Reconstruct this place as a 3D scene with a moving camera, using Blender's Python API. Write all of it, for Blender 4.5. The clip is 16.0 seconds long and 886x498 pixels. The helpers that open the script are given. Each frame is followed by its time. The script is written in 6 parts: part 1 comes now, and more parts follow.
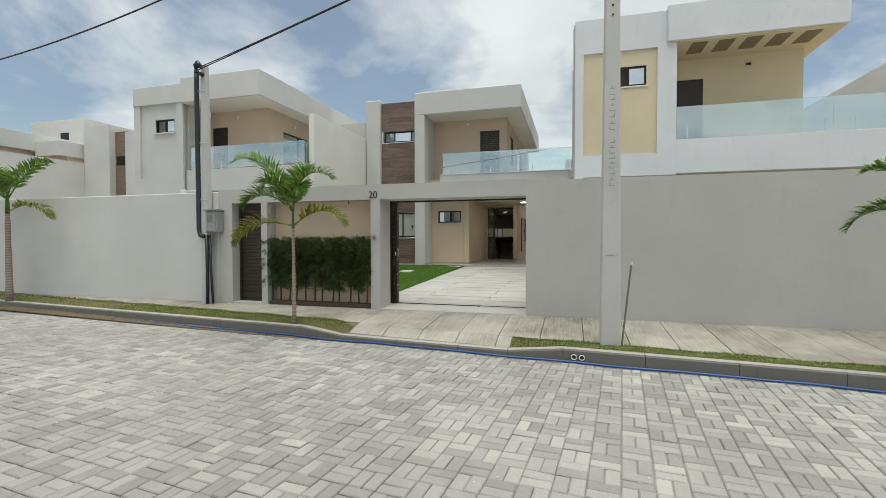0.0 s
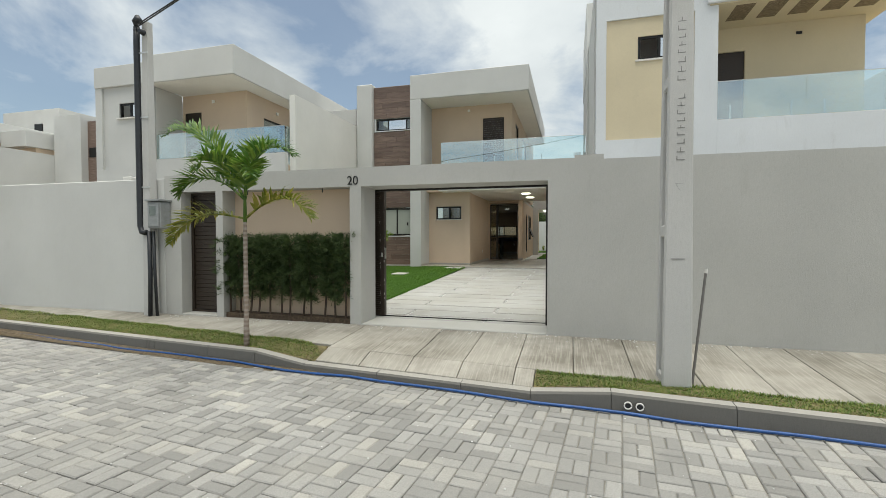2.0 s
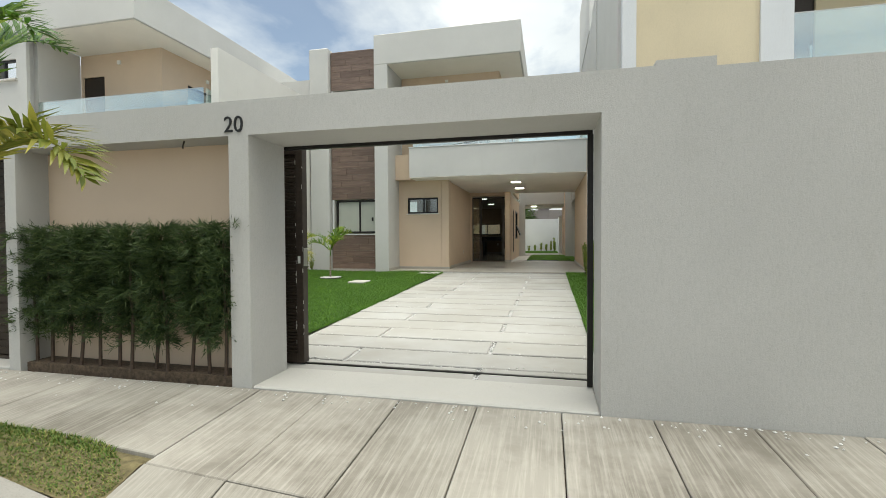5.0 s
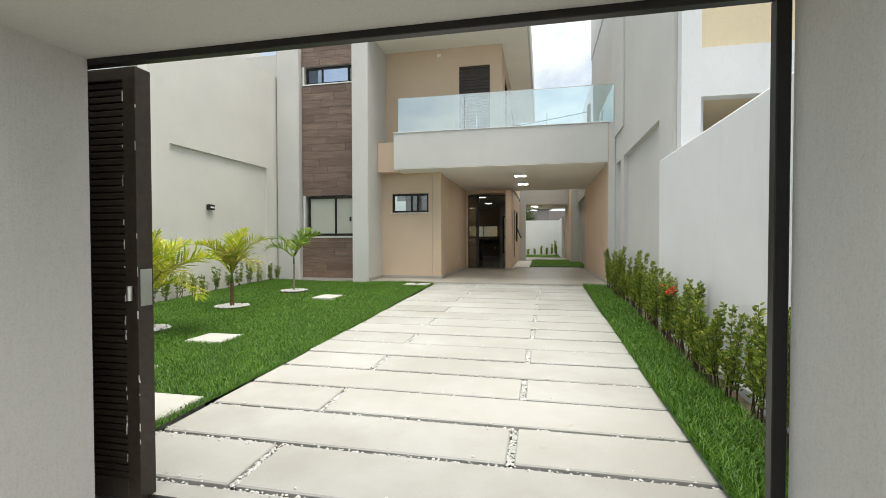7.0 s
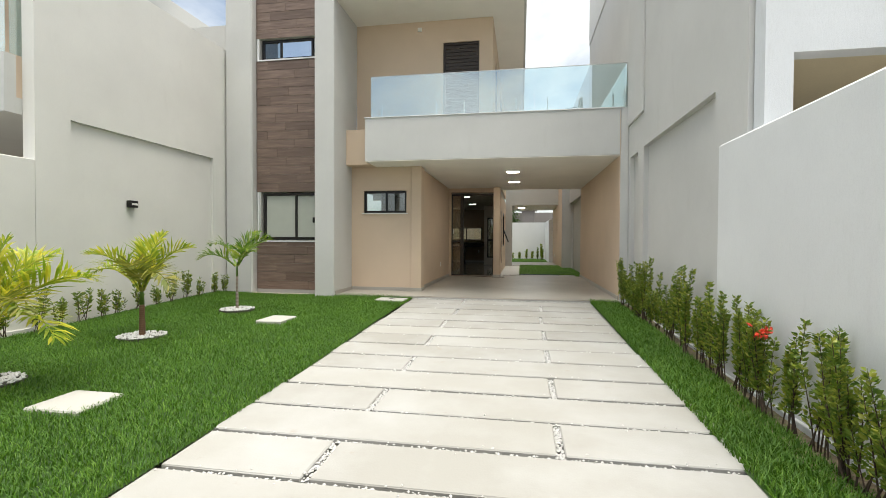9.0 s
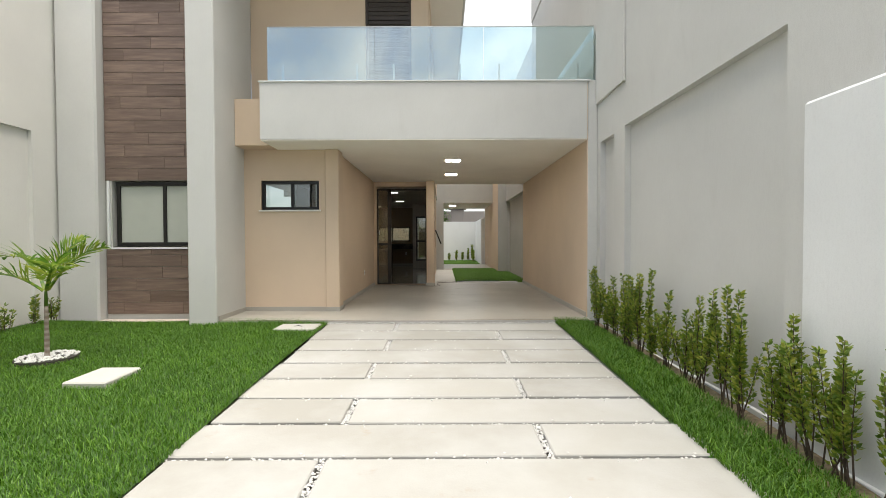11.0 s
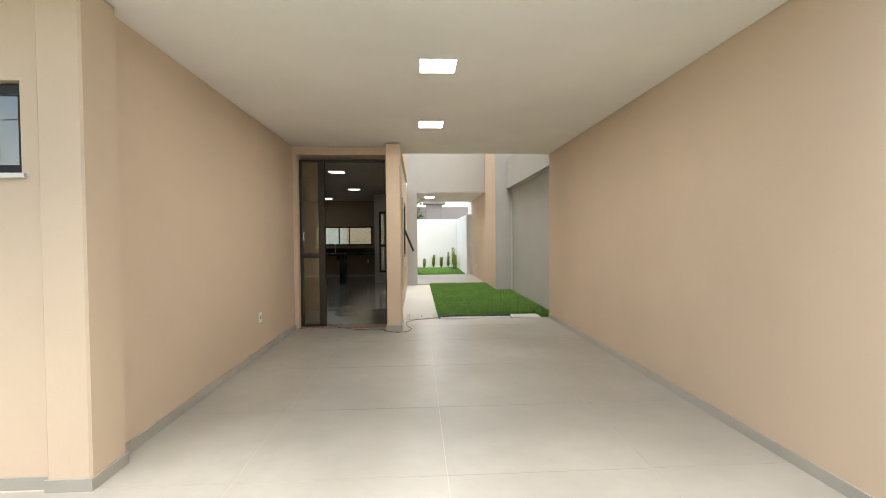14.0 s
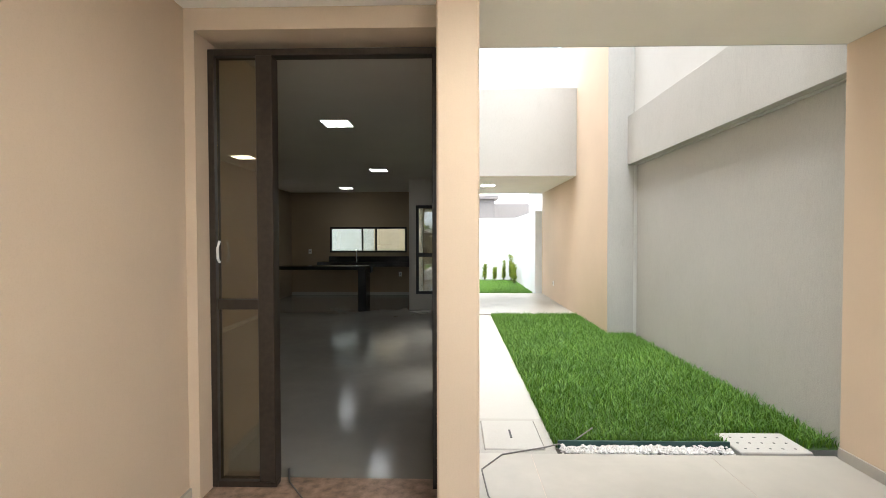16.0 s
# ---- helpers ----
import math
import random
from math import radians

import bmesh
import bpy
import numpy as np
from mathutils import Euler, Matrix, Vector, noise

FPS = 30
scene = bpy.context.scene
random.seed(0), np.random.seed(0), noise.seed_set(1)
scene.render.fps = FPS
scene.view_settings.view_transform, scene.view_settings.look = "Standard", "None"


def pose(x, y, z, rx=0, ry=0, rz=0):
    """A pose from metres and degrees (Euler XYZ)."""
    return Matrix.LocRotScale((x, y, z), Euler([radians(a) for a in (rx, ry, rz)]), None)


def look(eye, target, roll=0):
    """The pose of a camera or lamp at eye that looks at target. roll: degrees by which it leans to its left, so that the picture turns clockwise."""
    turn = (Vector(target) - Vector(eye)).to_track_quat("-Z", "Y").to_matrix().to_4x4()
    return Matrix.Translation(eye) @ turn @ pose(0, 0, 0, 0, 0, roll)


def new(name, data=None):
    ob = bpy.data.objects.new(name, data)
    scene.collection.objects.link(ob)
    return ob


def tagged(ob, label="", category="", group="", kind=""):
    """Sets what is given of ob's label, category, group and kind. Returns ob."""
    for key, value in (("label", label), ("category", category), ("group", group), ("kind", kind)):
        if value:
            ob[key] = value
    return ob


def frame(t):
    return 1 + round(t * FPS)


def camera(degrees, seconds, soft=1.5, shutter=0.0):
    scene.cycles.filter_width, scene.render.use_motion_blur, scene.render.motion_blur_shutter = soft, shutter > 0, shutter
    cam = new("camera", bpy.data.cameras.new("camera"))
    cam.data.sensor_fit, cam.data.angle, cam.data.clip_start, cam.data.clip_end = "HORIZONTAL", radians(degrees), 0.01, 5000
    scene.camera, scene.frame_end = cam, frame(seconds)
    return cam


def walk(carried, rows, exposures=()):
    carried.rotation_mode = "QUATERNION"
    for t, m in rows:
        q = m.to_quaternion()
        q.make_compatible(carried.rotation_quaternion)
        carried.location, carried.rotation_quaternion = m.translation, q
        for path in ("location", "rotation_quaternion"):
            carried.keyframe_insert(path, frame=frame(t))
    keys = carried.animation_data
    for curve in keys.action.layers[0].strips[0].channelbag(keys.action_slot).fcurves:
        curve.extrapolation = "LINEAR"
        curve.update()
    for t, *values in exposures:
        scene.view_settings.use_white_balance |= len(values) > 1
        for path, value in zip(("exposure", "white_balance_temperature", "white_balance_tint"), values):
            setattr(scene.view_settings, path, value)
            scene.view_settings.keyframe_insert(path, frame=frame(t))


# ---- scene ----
cam = camera(88.3, 16.0, soft=0.5)
PATH = [
    (0, (0.139, 0.335, 1.079), (-0.405, 2.259, 1.031), -0.1),
    (0.5, (0.044, 0.721, 1.068), (-0.504, 2.644, 1.015), -0.1),
    (1, (-0.088, 1.106, 1.065), (-0.631, 3.03, 1.012), 0.0),
    (1.5, (-0.234, 1.581, 1.052), (-0.777, 3.505, 1.0), -0.0),
    (2, (-0.343, 2.1, 1.051), (-0.882, 4.025, 0.999), -0.0),
    (2.5, (-0.483, 2.592, 1.037), (-1.017, 4.519, 0.984), 0.0),
    (3, (-0.582, 3.091, 1.029), (-1.105, 5.02, 0.977), -0.0),
    (3.5, (-0.696, 3.599, 1.01), (-1.203, 5.533, 0.958), -0.1),
    (4, (-0.819, 4.104, 1.003), (-1.306, 6.043, 0.954), -0.2),
    (4.5, (-0.912, 4.602, 1.019), (-1.371, 6.548, 0.968), 0.1),
    (5, (-1.011, 5.158, 0.963), (-1.461, 7.106, 0.914), -0.3),
    (5.2, (-1.063, 5.361, 0.977), (-1.499, 7.312, 0.923), -0.0),
    (7.3, (-1.512, 7.665, 1.030), (-1.933, 9.620, 0.989), -0.1),
    (7.5, (-1.560, 7.855, 1.051), (-1.979, 9.810, 1.009), -0.1),
    (8, (-1.652, 8.313, 1.069), (-2.068, 10.269, 1.03), -0.2),
    (8.2, (-1.690, 8.470, 1.078), (-2.095, 10.428, 1.042), -0.1),
    (10.3, (-2.142, 10.299, 1.176), (-2.275, 12.294, 1.133), -0.1),
    (10.5, (-2.192, 10.531, 1.182), (-2.281, 12.529, 1.142), -0.2),
    (11, (-2.217, 11.123, 1.211), (-2.219, 13.123, 1.169), -0.2),
    (11.5, (-2.287, 11.734, 1.229), (-2.227, 13.733, 1.186), -0.2),
    (12, (-2.281, 12.312, 1.238), (-2.192, 14.309, 1.194), -0.2),
    (12.5, (-2.273, 12.941, 1.257), (-2.166, 14.938, 1.217), -0.2),
    (13, (-2.21, 13.932, 1.297), (-2.091, 15.928, 1.247), -0.2),
    (13.5, (-2.179, 15.132, 1.313), (-2.054, 17.127, 1.269), -0.2),
    (14, (-2.209, 16.311, 1.354), (-2.097, 18.307, 1.306), -0.5),
    (14.5, (-2.238, 17.495, 1.364), (-2.145, 19.492, 1.324), -0.3),
    (15, (-2.227, 18.635, 1.454), (-2.166, 20.633, 1.403), -0.4),
    (15.5, (-2.289, 19.719, 1.468), (-2.284, 21.719, 1.415), -0.3),
    (16, (-2.576, 20.772, 1.472), (-2.623, 22.771, 1.428), -0.1),
]
walk(cam, [(t, look(eye, target, roll)) for t, eye, target, roll in PATH], [(0.0, 0.06, 6700, 3), (2.0, 0.13, 6700, 3), (3.5, 0.33, 6750, 3), (5.0, 0.42, 6750, 3), (7.5, 0.63, 6800, 6), (8.2, 0.63, 6800, 6), (11.0, 0.78, 6900, 8), (12.5, 1.06, 6950, 9), (13.0, 1.10, 6850, 9), (14.0, 1.68, 6700, 8), (14.5, 2.02, 6500, 8), (15.0, 2.14, 6350, 8), (15.5, 2.21, 6300, 8), (16.0, 2.40, 6300, 8)])

# ---- light ----
SUN_EL, SUN_AZ = 83.0, 140.0          # degrees; azimuth from +y towards +x
world = bpy.data.worlds.new("sky")
scene.world = world
world.use_nodes = True
wn, wl = world.node_tree.nodes, world.node_tree.links
wn.clear()
sky = wn.new("ShaderNodeTexSky")
sky.sky_type, sky.sun_disc = "NISHITA", False
sky.sun_elevation, sky.sun_rotation = radians(SUN_EL), radians(SUN_AZ)
sky.air_density, sky.dust_density = 1.0, 1.5
tc = wn.new("ShaderNodeTexCoord")
sep = wn.new("ShaderNodeSeparateXYZ")
wl.new(tc.outputs["Generated"], sep.inputs[0])
den = wn.new("ShaderNodeMath"); den.operation = "MAXIMUM"; den.inputs[1].default_value = 0.0
wl.new(sep.outputs["Z"], den.inputs[0])
den2 = wn.new("ShaderNodeMath"); den2.operation = "ADD"; den2.inputs[1].default_value = 0.28
wl.new(den.outputs[0], den2.inputs[0])
vd = wn.new("ShaderNodeVectorMath"); vd.operation = "DIVIDE"
wl.new(tc.outputs["Generated"], vd.inputs[0])
comb = wn.new("ShaderNodeCombineXYZ")
for i in range(3):
    wl.new(den2.outputs[0], comb.inputs[i])
wl.new(comb.outputs[0], vd.inputs[1])
cl = wn.new("ShaderNodeTexNoise")
cl.inputs["Scale"].default_value, cl.inputs["Detail"].default_value, cl.inputs["Roughness"].default_value = 1.15, 10.0, 0.57
cl.inputs["Distortion"].default_value = 0.25
cmap = wn.new("ShaderNodeMapping"); cmap.inputs["Location"].default_value = (3.1, 0.7, 1.3)
wl.new(vd.outputs[0], cmap.inputs[0])
wl.new(cmap.outputs[0], cl.inputs["Vector"])
cr = wn.new("ShaderNodeValToRGB")
cr.color_ramp.elements[0].position, cr.color_ramp.elements[1].position = 0.42, 0.57
cr.color_ramp.elements[0].color = (0.14, 0.14, 0.14, 1)
wl.new(cl.outputs["Fac"], cr.inputs[0])
cl2 = wn.new("ShaderNodeTexNoise")
cl2.inputs["Scale"].default_value, cl2.inputs["Detail"].default_value = 3.0, 6.0
wl.new(cmap.outputs[0], cl2.inputs["Vector"])
shade = wn.new("ShaderNodeMix"); shade.data_type = "RGBA"
shade.inputs[6].default_value, shade.inputs[7].default_value = (4.8, 5.2, 5.8, 1), (8.3, 8.5, 8.9, 1)
wl.new(cl2.outputs["Fac"], shade.inputs[0])
wmix = wn.new("ShaderNodeMix"); wmix.data_type = "RGBA"
wl.new(cr.outputs["Color"], wmix.inputs[0])
wl.new(sky.outputs[0], wmix.inputs[6])
wl.new(shade.outputs[2], wmix.inputs[7])
bg = wn.new("ShaderNodeBackground")
bg.inputs["Strength"].default_value = 0.11
wl.new(wmix.outputs[2], bg.inputs["Color"])
wout = wn.new("ShaderNodeOutputWorld")
wl.new(bg.outputs[0], wout.inputs[0])

sun = new("sun", bpy.data.lights.new("sun", "SUN"))
sun.data.energy, sun.data.angle, sun.data.color = 3.7, radians(60), (1.0, 0.955, 0.90)
sun_from = Vector((math.sin(radians(SUN_AZ)) * math.cos(radians(SUN_EL)), math.cos(radians(SUN_AZ)) * math.cos(radians(SUN_EL)), math.sin(radians(SUN_EL))))
sun.matrix_world = look(sun_from * 60, (0, 0, 0))


# ---- materials ----
def material(name):
    m = bpy.data.materials.new(name)
    m.use_nodes = True
    nt = m.node_tree
    return m, nt.nodes, nt.links, nt.nodes["Principled BSDF"]


def coords(n, l, scale=(1, 1, 1)):
    t = n.new("ShaderNodeTexCoord")
    mp = n.new("ShaderNodeMapping")
    mp.inputs["Scale"].default_value = scale
    l.new(t.outputs["Object"], mp.inputs[0])
    return mp.outputs[0]


def noise_tex(n, l, vec, scale, detail=5, rough=0.55):
    t = n.new("ShaderNodeTexNoise")
    t.inputs["Scale"].default_value, t.inputs["Detail"].default_value, t.inputs["Roughness"].default_value = scale, detail, rough
    l.new(vec, t.inputs["Vector"])
    return t.outputs["Fac"]


def ramp(n, l, fac, stops):
    r = n.new("ShaderNodeValToRGB")
    el = r.color_ramp.elements
    while len(el) < len(stops):
        el.new(0.5)
    for e, (p, c) in zip(el, stops):
        e.position, e.color = p, (*c, 1)
    l.new(fac, r.inputs[0])
    return r.outputs["Color"]


def blend(n, l, fac, a, b, mode="MIX"):
    m = n.new("ShaderNodeMix")
    m.data_type, m.blend_type = "RGBA", mode
    for sock, v in ((m.inputs[0], fac), (m.inputs[6], a), (m.inputs[7], b)):
        if isinstance(v, (int, float)):
            sock.default_value = v
        elif isinstance(v, tuple):
            sock.default_value = (*v, 1)
        else:
            l.new(v, sock)
    return m.outputs[2]


def bump(n, l, b, height, strength, dist=0.01):
    bp = n.new("ShaderNodeBump")
    bp.inputs["Strength"].default_value, bp.inputs["Distance"].default_value = strength, dist
    l.new(height, bp.inputs["Height"])
    l.new(bp.outputs[0], b.inputs["Normal"])


def scaled(c, k):
    return tuple(min(1.0, x * k) for x in c)


def stucco(name, c, stain=0.12, grain=1.0, rough=0.88, dirt=(0.30, 0.28, 0.24)):
    m, n, l, b = material(name)
    v = coords(n, l)
    big = noise_tex(n, l, v, 0.7, 4)
    mid = noise_tex(n, l, coords(n, l, (3.0, 3.0, 0.9)), 1.6, 7, 0.65)
    fine = noise_tex(n, l, v, 130, 3)
    col = ramp(n, l, big, [(0.3, scaled(c, 0.94)), (0.7, scaled(c, 1.05))])
    streak = ramp(n, l, mid, [(0.58, (0, 0, 0)), (0.85, (1, 1, 1))])
    sm = n.new("ShaderNodeMath"); sm.operation = "MULTIPLY"; sm.inputs[1].default_value = stain
    l.new(streak, sm.inputs[0])
    col = blend(n, l, sm.outputs[0], col, dirt)
    l.new(col, b.inputs["Base Color"])
    b.inputs["Roughness"].default_value = rough
    vert = noise_tex(n, l, coords(n, l, (60, 60, 16)), 1.0, 4)
    col = blend(n, l, ramp(n, l, vert, [(0.30, (0.08 * grain,) * 3), (0.54, (0, 0, 0))]), col, scaled(c, 0.55))
    col = blend(n, l, ramp(n, l, fine, [(0.28, (0.20 * grain,) * 3), (0.52, (0, 0, 0))]), col, scaled(c, 0.5))
    l.new(col, b.inputs["Base Color"])
    add = n.new("ShaderNodeMath"); add.operation = "ADD"
    l.new(fine, add.inputs[0]); l.new(vert, add.inputs[1])
    bump(n, l, b, add.outputs[0], 0.32 * grain, 0.004)
    return m


GREY = (0.465, 0.457, 0.432)
GREY_PALE = (0.57, 0.567, 0.545)
PEACH = (0.612, 0.482, 0.357)
grey_wall = stucco("grey_stucco", GREY, 0.26, 1.2)
pale_wall = stucco("pale_grey_stucco", GREY_PALE, 0.14, 0.7)
peach_wall = stucco("peach_stucco", PEACH, 0.05, 0.3)
cream_wall = stucco("warm_white_stucco", (0.72, 0.705, 0.665), 0.10, 0.4)
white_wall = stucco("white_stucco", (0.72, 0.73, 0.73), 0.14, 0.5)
raw_white = stucco("raw_white_render", (0.68, 0.70, 0.72), 0.45, 1.2, dirt=(0.42, 0.41, 0.40))
raw_cream = stucco("raw_cream_render", (0.66, 0.57, 0.40), 0.25, 1.2, dirt=(0.45, 0.40, 0.30))
ceiling_white = stucco("ceiling_white", (0.84, 0.81, 0.75), 0.03, 0.25)
brown_inner = stucco("taupe_paint", (0.30, 0.235, 0.155), 0.03, 0.2)
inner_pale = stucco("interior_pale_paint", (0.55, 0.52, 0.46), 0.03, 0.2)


def plain(name, c, rough=0.5, metal=0.0, var=0.10, scale=14, bumpy=0.1):
    m, n, l, b = material(name)
    v = coords(n, l)
    f = noise_tex(n, l, v, scale, 5)
    l.new(ramp(n, l, f, [(0.3, scaled(c, 1 - var)), (0.7, scaled(c, 1 + var))]), b.inputs["Base Color"])
    b.inputs["Roughness"].default_value, b.inputs["Metallic"].default_value = rough, metal
    bump(n, l, b, noise_tex(n, l, v, scale * 9, 2), bumpy, 0.003)
    return m


bronze = plain("dark_bronze_aluminium", (0.034, 0.024, 0.017), 0.42, 0.2, 0.25, 30, 0.05)
black_alu = plain("black_aluminium", (0.012, 0.011, 0.010), 0.38, 0.3, 0.2, 30, 0.05)
granite = plain("black_granite", (0.010, 0.010, 0.011), 0.12, 0.0, 0.4, 160, 0.0)
steel = plain("brushed_steel", (0.62, 0.62, 0.60), 0.28, 1.0, 0.06, 40, 0.05)
rust_black = plain("black_pipe", (0.018, 0.020, 0.024), 0.45, 0.0, 0.3, 12, 0.1)
hose_blue = plain("blue_hose", (0.015, 0.068, 0.23), 0.35, 0.0, 0.2, 8, 0.1)
cable_black = plain("black_cable", (0.015, 0.015, 0.016), 0.5)
cable_grey = plain("grey_cable", (0.16, 0.15, 0.14), 0.5)
white_plastic = plain("white_plastic", (0.78, 0.77, 0.73), 0.35, 0, 0.03)
pvc_white = plain("pvc_white", (0.68, 0.66, 0.62), 0.45, 0, 0.08)
grey_box = plain("grey_meter_box", (0.26, 0.27, 0.27), 0.45, 0, 0.12)
soil = plain("soil", (0.10, 0.070, 0.045), 0.95, 0, 0.45, 30, 0.9)
dry_soil = plain("dry_soil", (0.22, 0.17, 0.11), 0.95, 0, 0.4, 24, 0.9)
edging_green = plain("green_lawn_edging", (0.015, 0.055, 0.05), 0.45)
concrete = stucco("concrete", (0.40, 0.385, 0.35), 0.45, 1.2, 0.9, (0.20, 0.18, 0.15))
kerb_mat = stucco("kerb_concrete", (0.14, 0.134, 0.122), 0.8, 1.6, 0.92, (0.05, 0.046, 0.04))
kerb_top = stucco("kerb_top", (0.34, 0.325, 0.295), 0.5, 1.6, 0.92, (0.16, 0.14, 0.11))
pole_mat = stucco("pole_concrete", (0.50, 0.49, 0.47), 0.45, 1.2, 0.85, (0.24, 0.23, 0.21))
lid_mat = stucco("lid_concrete", (0.44, 0.43, 0.40), 0.3, 0.8, 0.85, (0.38, 0.34, 0.28))


def slab_mat():
    m, n, l, b = material("cream_cement_slab")
    v = coords(n, l)
    info = n.new("ShaderNodeObjectInfo")
    base = ramp(n, l, info.outputs["Random"], [(0.0, (0.30, 0.291, 0.266)), (1.0, (0.365, 0.356, 0.33))])
    cloud = noise_tex(n, l, v, 1.1, 6, 0.6)
    col = blend(n, l, ramp(n, l, cloud, [(0.42, (0, 0, 0)), (0.72, (0.65, 0.65, 0.65))]), base, (0.44, 0.44, 0.435))
    spots = noise_tex(n, l, v, 3.3, 6, 0.7)
    col = blend(n, l, ramp(n, l, spots, [(0.64, (0, 0, 0)), (0.80, (0.6, 0.6, 0.6))]), col, (0.30, 0.225, 0.14))
    l.new(col, b.inputs["Base Color"])
    b.inputs["Roughness"].default_value = 0.8
    bump(n, l, b, noise_tex(n, l, v, 70, 4), 0.25, 0.004)
    return m


def paver_mat(attr):
    m, n, l, b = material("grey_paver_" + attr)
    v = coords(n, l) if attr == "joined" else None
    if attr == "joined":
        g = n.new("ShaderNodeNewGeometry")
        rnd = g.outputs["Random Per Island"]
    else:
        rnd = n.new("ShaderNodeObjectInfo").outputs["Random"]
    g2 = n.new("ShaderNodeNewGeometry")
    pos = g2.outputs["Position"]
    base = ramp(n, l, rnd, [(0.0, (0.225, 0.220, 0.210)), (0.45, (0.335, 0.328, 0.314)), (0.86, (0.40, 0.39, 0.37)), (0.97, (0.46, 0.44, 0.40)), (1.0, (0.50, 0.48, 0.435))])
    big = noise_tex(n, l, pos, 0.45, 5, 0.6)
    col = blend(n, l, ramp(n, l, big, [(0.40, (0.55, 0.55, 0.55)), (0.66, (0, 0, 0))]), base, (0.225, 0.217, 0.20))
    dust = noise_tex(n, l, pos, 1.7, 7, 0.68)
    col = blend(n, l, ramp(n, l, dust, [(0.52, (0, 0, 0)), (0.80, (0.5, 0.5, 0.5))]), col, (0.43, 0.41, 0.365))
    fine = noise_tex(n, l, pos, 95, 4, 0.7)
    col = blend(n, l, ramp(n, l, fine, [(0.3, (0.35, 0.35, 0.35)), (0.62, (0, 0, 0))]), col, (0.10, 0.096, 0.09))
    l.new(col, b.inputs["Base Color"])
    b.inputs["Roughness"].default_value = 0.9
    bump(n, l, b, noise_tex(n, l, pos, 60, 5, 0.7), 0.5, 0.006)
    return m


def pavement_mat():
    m, n, l, b = material("brushed_concrete_pavement")
    g = n.new("ShaderNodeNewGeometry")
    pos = g.outputs["Position"]
    info = n.new("ShaderNodeObjectInfo")
    base = ramp(n, l, info.outputs["Random"], [(0.0, (0.285, 0.268, 0.232)), (1.0, (0.36, 0.338, 0.298))])
    big = noise_tex(n, l, pos, 0.9, 7, 0.66)
    col = blend(n, l, ramp(n, l, big, [(0.40, (0, 0, 0)), (0.64, (0.9, 0.9, 0.9))]), base, (0.15, 0.135, 0.11))
    mp = n.new("ShaderNodeMapping"); mp.inputs["Scale"].default_value = (55, 2.2, 2.2)
    l.new(pos, mp.inputs[0])
    br = noise_tex(n, l, mp.outputs[0], 1.0, 4, 0.6)
    col = blend(n, l, ramp(n, l, br, [(0.45, (0, 0, 0)), (0.75, (0.45, 0.45, 0.45))]), col, (0.50, 0.475, 0.42))
    l.new(col, b.inputs["Base Color"])
    b.inputs["Roughness"].default_value = 0.92
    bump(n, l, b, br, 0.45, 0.006)
    return m


def wood_tile_mat():
    m, n, l, b = material("brown_wood_look_tile")
    info = n.new("ShaderNodeObjectInfo")
    g = n.new("ShaderNodeNewGeometry")
    off = n.new("ShaderNodeVectorMath"); off.operation = "MULTIPLY_ADD"
    cmb = n.new("ShaderNodeCombineXYZ")
    for i in range(3):
        l.new(info.outputs["Random"], cmb.inputs[i])
    off.inputs[1].default_value = (37, 11, 53)
    l.new(cmb.outputs[0], off.inputs[0]); l.new(g.outputs["Position"], off.inputs[2])
    mp = n.new("ShaderNodeMapping"); mp.inputs["Scale"].default_value = (2.2, 10, 26)
    l.new(off.outputs[0], mp.inputs[0])
    gr = noise_tex(n, l, mp.outputs[0], 1.0, 7, 0.62)
    base = ramp(n, l, info.outputs["Random"], [(0.0, (0.150, 0.103, 0.080)), (1.0, (0.235, 0.165, 0.130))])
    col = blend(n, l, ramp(n, l, gr, [(0.35, (0.65, 0.65, 0.65)), (0.62, (0, 0, 0))]), base, (0.085, 0.053, 0.040))
    col = blend(n, l, ramp(n, l, gr, [(0.58, (0, 0, 0)), (0.8, (0.6, 0.6, 0.6))]), col, (0.27, 0.20, 0.16))
    l.new(col, b.inputs["Base Color"])
    b.inputs["Roughness"].default_value = 0.55
    bump(n, l, b, gr, 0.15, 0.003)
    return m


def porcelain_mat(name="grey_satin_porcelain", k=1.0, rough=0.32):
    m, n, l, b = material(name)
    g = n.new("ShaderNodeNewGeometry")
    off = n.new("ShaderNodeVectorMath"); off.operation = "ADD"; off.inputs[1].default_value = (0.3, 0.7, 3.37)
    l.new(g.outputs["Position"], off.inputs[0])
    v = off.outputs[0]
    a = noise_tex(n, l, v, 1.1, 3, 0.5)
    col = ramp(n, l, a, [(0.1, scaled((0.30, 0.280, 0.242), k)), (0.9, scaled((0.52, 0.497, 0.445), k))])
    col = blend(n, l, ramp(n, l, noise_tex(n, l, v, 7.0, 5, 0.6), [(0.30, (0.35, 0.35, 0.35)), (0.75, (0, 0, 0))]), col, scaled((0.33, 0.31, 0.275), k))
    l.new(col, b.inputs["Base Color"])
    b.inputs["Roughness"].default_value = rough
    b.inputs["Specular IOR Level"].default_value = 0.45
    return m


